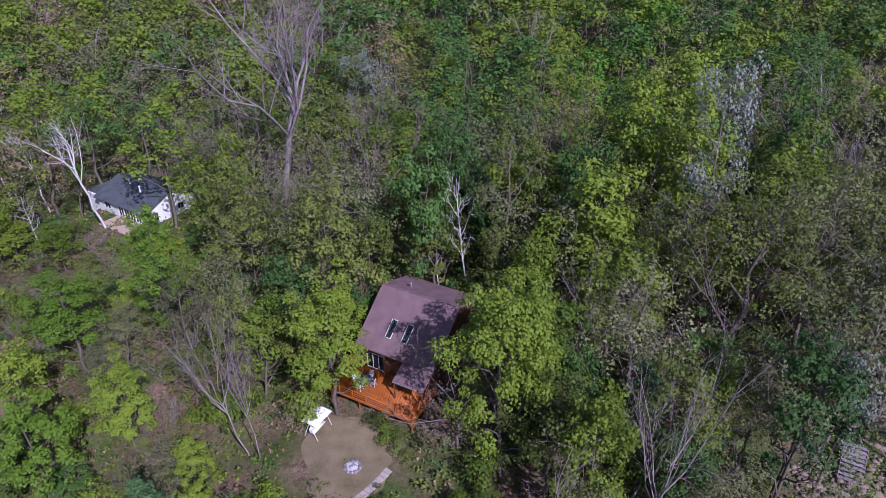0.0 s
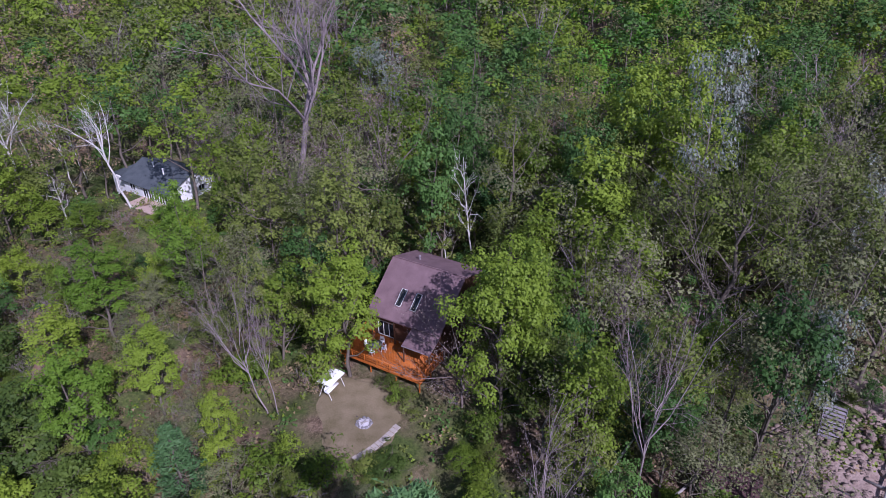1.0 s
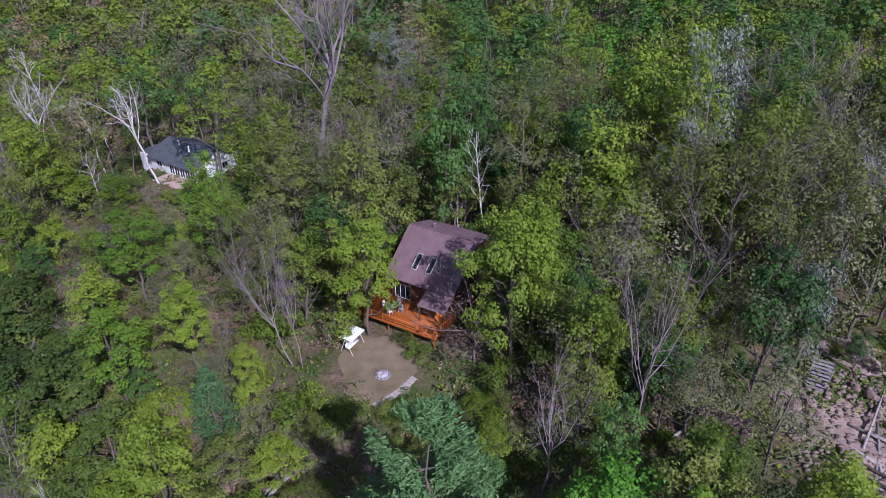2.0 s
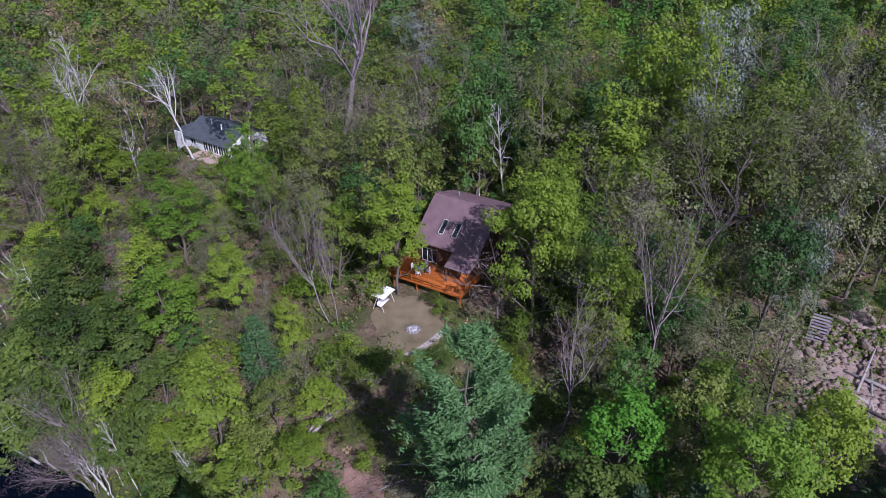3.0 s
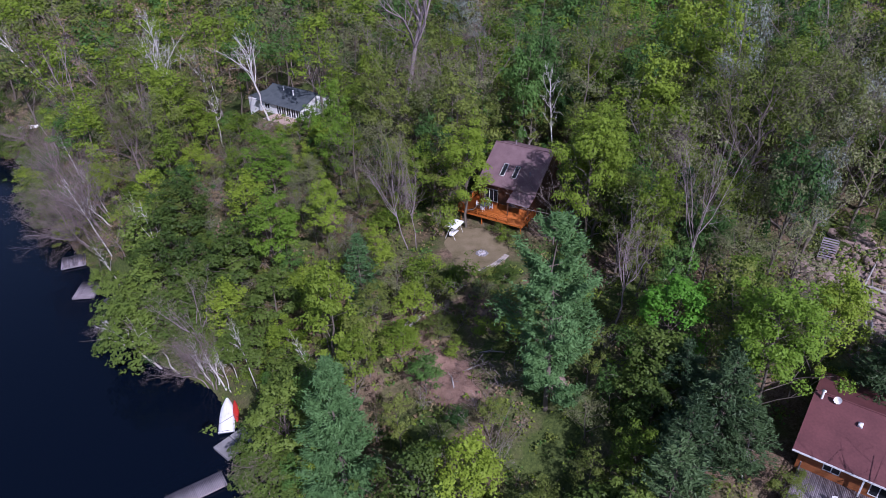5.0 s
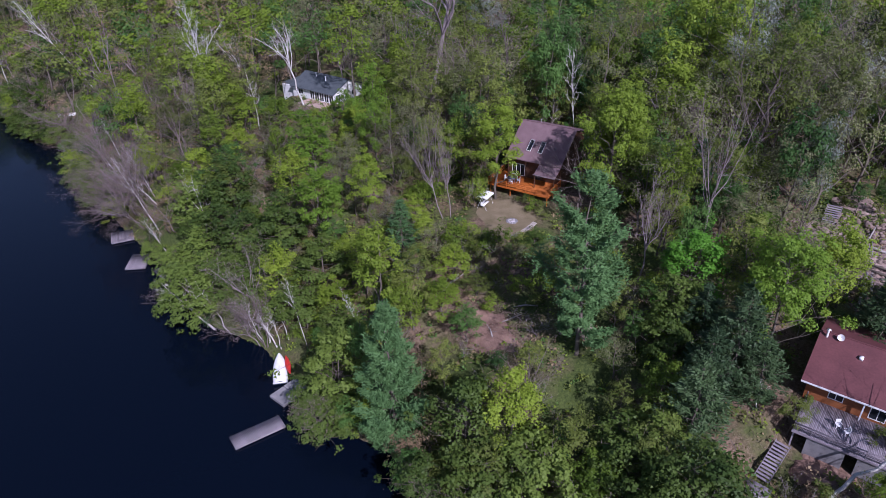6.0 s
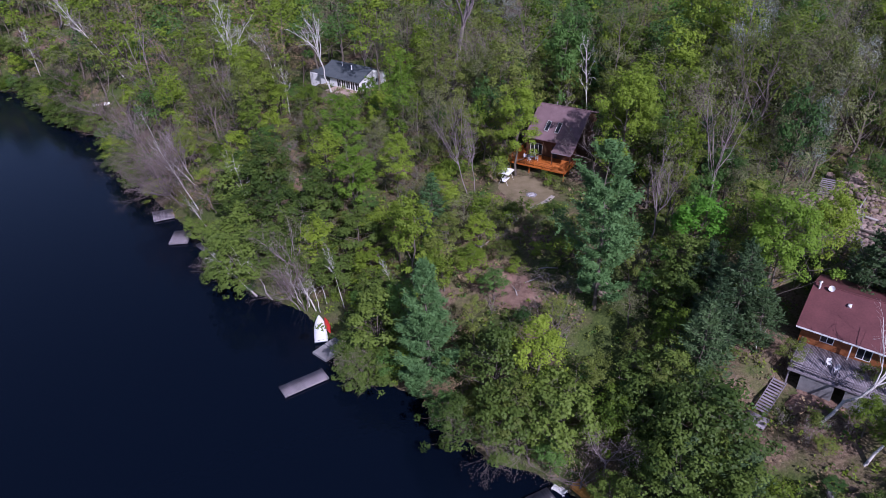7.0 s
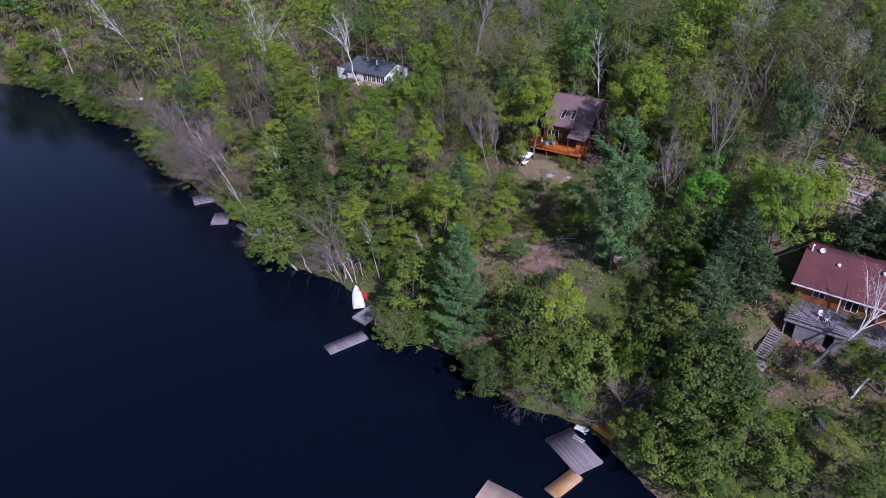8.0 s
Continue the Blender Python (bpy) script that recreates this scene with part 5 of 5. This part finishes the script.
# tall clumps by the wide dock
for x, y, h, r, k in ((-16, 11.1, 12, 3.2, "cedar"), (-10.8, 10.9, 13, 3.4, "maple"), (-5, 8.4, 12, 3.2, "green"), (-2.5, 3.6, 10, 2.8, "maple"), (-13.8, 5.9, 9.5, 3.4, "cedar"), (-8.1, 4.7, 11, 3.3, "cedar"),
                      (4.1, 6.5, 12, 3.6, "cedar"), (1, 4.7, 9, 3.0, "cedar"), (7.2, 5.8, 13, 3.8, "hemlock"), (4.7, -1.5, 11.5, 3.0, "cedar"), (7.8, -4.7, 10.5, 3.2, "cedar"), (2.8, -5.6, 9.5, 3.0, "cedar"),
                      (8.5, -9.2, 8.5, 3.0, "cedar"), (3.8, -11.4, 9, 3.2, "cedar"), (-0.6, -8.5, 7, 2.6, "cedar"), (-60.8, 51.5, 8.5, 3.6, "cedar"), (-52.4, 43.5, 9.5, 3.8, "cedar"), (-56, 47, 9.5, 3.6, "cedar"),
                      (-50.5, 46.5, 9, 3.4, "cedar"), (-45, 42, 9, 3.2, "maple"), (-6.2, -0.2, 4.5, 3.0, "bare"), (-20.5, 14.5, 7, 2.6, "rust")):
    plant(k, x, y, h, r, int(x + 2 * y) % 3)
for x, y, h, r, k, lean, way in ((-47.6, 37.0, 9, 2.0, "bare", 14, 150), (-47.9, 37.4, 10, 2.2, "birch", 20, 165), (-47.2, 36.9, 8, 2.0, "bare", 8, 90), (-47.0, 37.6, 9, 2.0, "birch", 6, 60), (-48.2, 37.8, 9, 2.4, "bare", 28, 190),
                                 (-84.5, 76.6, 11, 4.4, "bare", 30, 225), (-81.5, 73.0, 11, 4.2, "bare", 34, 225), (-79.5, 70.5, 12, 4.0, "bare", 26, 225), (-86.5, 79.0, 10, 4.2, "bare", 22, 230), (-82.5, 77.5, 12, 4.4, "bare", 14, 225), (-98, 96, 10, 4.2, "bare", 20, 225), (-118, 118, 11, 4.4, "bare", 18, 225), (-133, 132, 11, 4.6, "bare", 18, 225), (-121, 133, 14, 4.4, "bare", 5, 225), (-96, 118, 14, 4.8, "bare", 5, 225), (-86, 92, 12, 4.2, "rust", 5, 225)):
    plant(k, x, y, h, r, int(x + y) % 3, None, lean, way)
# bare thicket leaning over the water
for x, y, h, r, k, lean, way in ((-81, 79, 8, 3.0, "bare", 22, 215), (-84.5, 79.5, 7, 2.8, "bare", 30, 205), (-79, 75.5, 9, 3.2, "bare", 26, 220), (-88.5, 82, 8, 3.0, "bare", 24, 215), (-80, 77, 11, 1.9, "birch", 34, 200),
                                 (-83, 82, 12, 1.8, "birch", 28, 150), (-96, 92, 8, 3.0, "bare", 25, 215), (-101, 99, 9, 3.2, "bare", 18, 220), (-91, 90, 10, 3.0, "bare", 12, 210), (-50, 43, 9, 3.4, "cedar", 20, 215),
                                 (-46.5, 38.5, 8, 2.6, "bare", 24, 190), (-48.5, 37.5, 7, 2.6, "bare", 32, 205), (-55.5, 44, 9, 3.6, "cedar", 14, 200), (-43.5, 36.5, 8, 1.6, "birch", 10, 160), (-63, 52, 8, 3.2, "cedar", 16, 215), (-72, 66, 9, 3.0, "bare", 18, 215),
                                 (-70, 76, 10, 3.4, "bare", 8, 180), (-75, 84, 11, 3.6, "bare", 6, 160), (-66, 84, 9, 3.0, "rust", 6, 160), (-82, 96, 11, 3.6, "bare", 8, 160)):
    plant(k, x, y, h, r, int(x + y) % 3, None, lean, way)

# ---- woods ----
# houses, lawns, bare patches: middle x, y, radius
CLEAR = [(-9.9, 49.9, 6.3), (-3, 64, 7.6), (-8.5, 58.5, 4.5), (-2, 57, 6), (-5, 54.5, 5), (-46, 98, 7.5), (-51, 101, 6), (-47, 90, 3.5), (24, 12, 8.5), (29, 9, 8.5), (25, 5, 7), (19, 6, 4), (14, 3, 3),
         (-10, 26.5, 3.6), (-42, 29, 4.5), (-7, -1, 4), (36, 34, 6), (41, 32, 6), (40, 40, 5), (37.5, 45, 3.4), (24.8, 38.5, 3.0), (-12.6, 24, 3.0), (-14.5, 29, 3.0), (-52.4, 62.5, 2.6), (-53, 58, 2.4), (20.5, 3, 3.5), (-2, 26, 2.5), (21, 91, 3), (-6.8, 45.6, 3), (-4.5, 47.5, 3), (-83, 75.5, 6), (-20, 47, 2.5), (-79, 69, 4), (-98, 96, 3), (3.5, 69, 3.2), (-20, 50.5, 3), (17.5, 83, 4)]


def region(x, y, d, rng):
    """Which kind grows where."""
    n = noise.noise(Vector((x * 0.035, y * 0.035, 2.0)))
    m = noise.noise(Vector((x * 0.05 + 40, y * 0.05, 7.0)))
    p = {"maple": 2.6 + 3 * n, "green": 1.8 - 2 * n + 2 * m, "olive": 2.2, "grey": 1.9 - 2 * m, "bare": 0.5, "rust": 0.35, "blossom": 0.0, "spruce": 0.04, "birch": 0.04, "snag": 0.02, "cedar": 0.1, "bright": 0.0}
    if d < 9:
        p.update(cedar=5, green=1.5, maple=1.5, snag=0.05, bare=0.5)
    if x > 0 and y > 60:
        p.update(green=5, maple=3, bright=0.6 if y > 100 else 0.0, grey=1.2, bare=0.3)
    if -50 < x < -8 and 55 < y < 95:
        p.update(grey=6, olive=4, bare=0.9)
    if x < -40 and 35 < y < 95 and d > 9:
        p.update(rust=2.6, bare=1.5, grey=2.4, maple=4.2, green=1.2)
    if 10 < x < 60 and 28 < y < 84:
        p.update(grey=2.2, olive=3, bare=0.15, maple=1.6, green=5)
    if -46 < x < -13 and 38 < y < 60:
        p.update(rust=3.2, grey=4, bare=1.6, maple=2.6, green=0.6, olive=2)
    if -74 < x < -44 and 38 < y < 64:
        p.update(cedar=7, grey=0.6, bare=0.3, rust=0.4)
    if x > 6 and y < 22:
        p.update(green=3, cedar=4, olive=1, grey=0.5, hemlock=2)
    if x < -58 and y > 78:
        p.update(grey=4, bare=1.4, rust=2.2, olive=3, green=1.0, maple=5)
    k = list(p)
    w = np.maximum(np.array([p[i] for i in k]), 0.0)
    return k[rng.choice(len(k), p=w / w.sum())]


rng = np.random.default_rng(77)
# overhanging growth along the water's edge
for (ax, ay), (bx, by) in zip(SHORE[2:18], SHORE[3:19]):
    ln = math.hypot(bx - ax, by - ay)
    for i in range(int(ln / 2.2) + 1):
        t = (i + rng.uniform(0.1, 0.9)) / (int(ln / 2.2) + 1)
        off = rng.uniform(-0.6, 1.6)
        px, py = ax + (bx - ax) * t - (by - ay) / ln * off, ay + (by - ay) * t + (bx - ax) / ln * off
        if any(math.hypot(px - cx, py - cy) < cr for cx, cy, cr in ((-42.5, 29, 5.5), (-7, -2, 5), (-84, 76, 10), (-77, 65, 5), (-70, 57, 3), (-47.5, 37, 4.5))) or any(math.hypot(px - cx, py - cy) < 0.5 * cr for cx, cy, cr in PLANTED):
            continue
        kind = ("cedar", "cedar", "cedar", "maple", "green", "bare", "rust")[int(rng.integers(0, 7))]
        plant(kind, px, py, rng.uniform(4.5, 7.5), rng.uniform(2.2, 3.3), int(rng.integers(0, 3)), None, rng.uniform(6, 20), 215 + rng.normal() * 20)
rows_near, rows_far = [], []
y = -16.0
while y < 250:
    step = 4.5 if y < 98 else 6.4
    x = -270.0
    while x < 190:
        px, py = x + rng.uniform(-0.45, 0.45) * step, y + rng.uniform(-0.45, 0.45) * step
        x += step
        if px > 40 + 0.53 * max(py, -8) or px < -88 - 0.66 * py:
            continue
        d = float(inland(np.array([px]), np.array([py]))[0])
        if d < 0.4:
            continue
        if any(math.hypot(px - cx, py - cy) < cr for cx, cy, cr in CLEAR):
            continue
        if any(math.hypot(px - cx, py - cy) < 0.66 * cr + 0.9 for cx, cy, cr in PLANTED):
            continue
        (rows_near if py < 92 else rows_far).append((px, py, d))
    y += step


def tallest(x, y):
    """Young thicket on the slope below the cabin and round the houses."""
    if -13 < x < 2 and 34 < y < 46:
        return 3.2
    if -20 < x < 8 and 26 < y < 50:
        return 5.5
    if -24 < x < 12 and 4 < y < 26:
        return 9.0
    if -62 < x < -30 and 70 < y < 96:
        return 4.0 if y > 85 else 7.0 if y > 76 else 9.0
    if -58 < x < -46 and 54 < y < 70:
        return 4.0
    if -52 < x < -26 and 58 < y <= 70:
        return 10.0
    if 8 < x < 20 and -9 < y < 5:
        return 3.4
    if 10 < x < 36 and -16 < y < 6:
        return 5.0
    if -46 < x < -36 and 18 < y < 40:
        return 5.0
    if x > 30 and 24 < y < 48:
        return 7.0
    if -46 < x < -13 and 38 < y < 58:
        return 8.5
    return 99.0


for px, py, d in rows_near:
    kind = region(px, py, d, rng)
    h0, r0 = KIND[kind][0][2:4]
    s = rng.uniform(0.7, 1.2)
    if d < 8:
        s *= 0.72
    if d > 30 and py > 40:
        s *= 1.2
    if py > 72 or px > 14 and py > 50:
        s *= 1.2
    h = min(h0 * s, tallest(px, py) * rng.uniform(0.6, 1.0))
    if kind in ("birch", "snag") and h < 5:
        kind, h0, r0 = "rust", 8, 2.6
    s = h / h0
    plant(kind, px, py, h, min(r0 * max(s, 0.5) * rng.uniform(0.9, 1.2), 5.2), int(rng.integers(0, 3)), rng.uniform(0, 360), abs(rng.normal()) * 3, rng.uniform(0, 360))

# low growth between the trees
for _ in range(420):
    px, py = rng.uniform(-95, 44), rng.uniform(-14, 78)
    d = float(inland(np.array([px]), np.array([py]))[0])
    if d < 1 or px > 40 + 0.4 * py or any(math.hypot(px - cx, py - cy) < cr * 0.92 for cx, cy, cr in CLEAR):
        continue
    kind = ("shrub", "shrub", "bush", "thorn")[int(rng.integers(0, 4))]
    plant(kind, px, py, rng.uniform(2.2, 4.2), rng.uniform(1.5, 2.4), int(rng.integers(0, 2)), rng.uniform(0, 360))

for _ in range(240):
    px, py = rng.uniform(-82, -14), rng.uniform(38, 88)
    d = float(inland(np.array([px]), np.array([py]))[0])
    if d < 8 or any(math.hypot(px - cx, py - cy) < cr * 0.92 for cx, cy, cr in CLEAR):
        continue
    kind = ("thorn", "rust", "thorn", "rust", "bush")[int(rng.integers(0, 5))]
    plant(kind, px, py, rng.uniform(3.0, 5.5) if py < 72 else 3.2, rng.uniform(1.8, 3.0), int(rng.integers(0, 2)), rng.uniform(0, 360))

# thicket on the banks further up the lake
for _ in range(520):
    px, py = rng.uniform(-190, -72), rng.uniform(66, 180)
    d = float(inland(np.array([px]), np.array([py]))[0])
    if not 0.3 < d < 16 or px < -88 - 0.66 * py or rng.uniform() < d / 26 or any(math.hypot(px - cx, py - cy) < cr for cx, cy, cr in CLEAR):
        continue
    kind = ("cedar", "maple", "maple", "green", "bare", "shrub", "rust", "bush")[int(rng.integers(0, 8))]
    s = 0.8 if kind in ("shrub", "bush") else 0.0
    plant(kind, px, py, 3.5 if s else rng.uniform(5, 8.5), rng.uniform(2.2, 3.2), int(rng.integers(0, 2)), rng.uniform(0, 360), rng.uniform(0, 14), 215 + rng.normal() * 30)

# far woods, joined
V, Q, I, base = [], [], [], 0
far_mats = []


def slot(mat):
    if mat not in far_mats:
        far_mats.append(mat)
    return far_mats.index(mat)


FAR, FARTHEST, FRONT = {}, {}, {}
for kind, leaves, size in (("maple", 760, 0.23), ("green", 760, 0.23), ("olive", 680, 0.21), ("grey", 600, 0.16), ("bare", 0, 0), ("rust", 420, 0.16), ("bright", 760, 0.23)):
    for i in range(3):
        made = forked(200 + i, 15, 3.5, 0.4, 5, (5, 3), 1.2, 0.6, 0.5, 120, 0.1) if kind == "bare" else broadleaf(200 + len(FAR) * 5 + i, 15, 3.6, 0.3, 9, 0, 0, leaves, size, 0.85, dome=0.6, clumps=46)
        FAR.setdefault(kind, []).append(made)
        FRONT.setdefault(kind, []).append(made if kind == "bare" else broadleaf(400 + len(FAR) * 5 + i, 15, 3.6, 0.25, 11, 1, 0, leaves * 2, size * 0.66, 0.7, dome=0.6, clumps=64))
        FARTHEST.setdefault(kind, []).append(made if kind == "bare" else broadleaf(300 + len(FAR) * 5 + i, 15, 3.6, 0.4, 5, 0, 0, leaves // 2, size * 1.35, 1.2, dome=0.6, clumps=20))
for px, py, d in rows_far:
    kind = region(px, py, d, rng)
    kind = kind if kind in FAR else "green"
    wood, crown = (FRONT if py < 118 else FAR if py < 150 else FARTHEST)[kind][int(rng.integers(0, 3))]
    s, a, z = rng.uniform(0.75, 1.5), rng.uniform(0, 6.28), ground_z(px, py) - 0.2
    s *= 0.75 if d < 8 else 1.0
    rot = np.array([(math.cos(a), -math.sin(a), 0), (math.sin(a), math.cos(a), 0), (0, 0, 1)])
    for geo, mat in ((wood, BARK_MAUVE if kind == "bare" else BARK), (crown, LEAF[kind])):
        v = np.concatenate(geo.v) @ rot.T * [s * 1.15, s * 1.15, s] + [px, py, z]
        q = np.concatenate(geo.q)
        q = np.concatenate([q[:, :3], q[:, [0, 2, 3]]]) if q.shape[1] == 4 else q
        V.append(v), Q.append(q + base), I.append(np.full(len(q), slot(mat)))
        base += len(v)
woods = new("far_woods", quads_mesh("far_woods", np.concatenate(V), np.concatenate(Q), far_mats, np.concatenate(I)))
tagged(woods, "far spring woods of mixed green and grey crowns", "woods", kind="stuff")

# undergrowth, joined
g, hue, under = Geo(), [], ("olive", "green", "rust", "maple")
xs, ys = rng.uniform(-120, 75, 11000), rng.uniform(-14, 108, 11000)
ds, zs = inland(xs, ys), height(xs, ys)
for x, y, d, z in zip(xs, ys, ds, zs):
    if d < 0.3 or x > 34 + 0.6 * y or math.hypot(x + 9.9, y - 49.9) < 6.4 or abs(x + 3) < 9 and abs(y - 60) < 8 or math.hypot(x - 26, y - 10) < 9:
        continue
    bare_patch = min(math.hypot(x + 11, y - 28) / 5, math.hypot(x - 38, y - 33) / 7)
    if bare_patch < 1 and rng.uniform() < 0.6:
        continue
    n, r = int(rng.integers(8, 20)), rng.uniform(0.4, 1.1)
    g.leaves(np.array([x, y, z + r * 0.5]) + rng.normal(size=(n, 3)) * [r * 0.5, r * 0.5, r * 0.35], 0.17 * rng.uniform(0.6, 1.3, n), rng)
    hue.append(np.full(n, rng.choice(4, p=[0.4, 0.25, 0.15, 0.2])))
me = quads_mesh("undergrowth", np.concatenate(g.v), np.concatenate(g.q), [LEAF[k] for k in under], np.concatenate(hue))
tagged(new("undergrowth", me), "low shrubs and saplings on the forest floor", "undergrowth", kind="stuff")
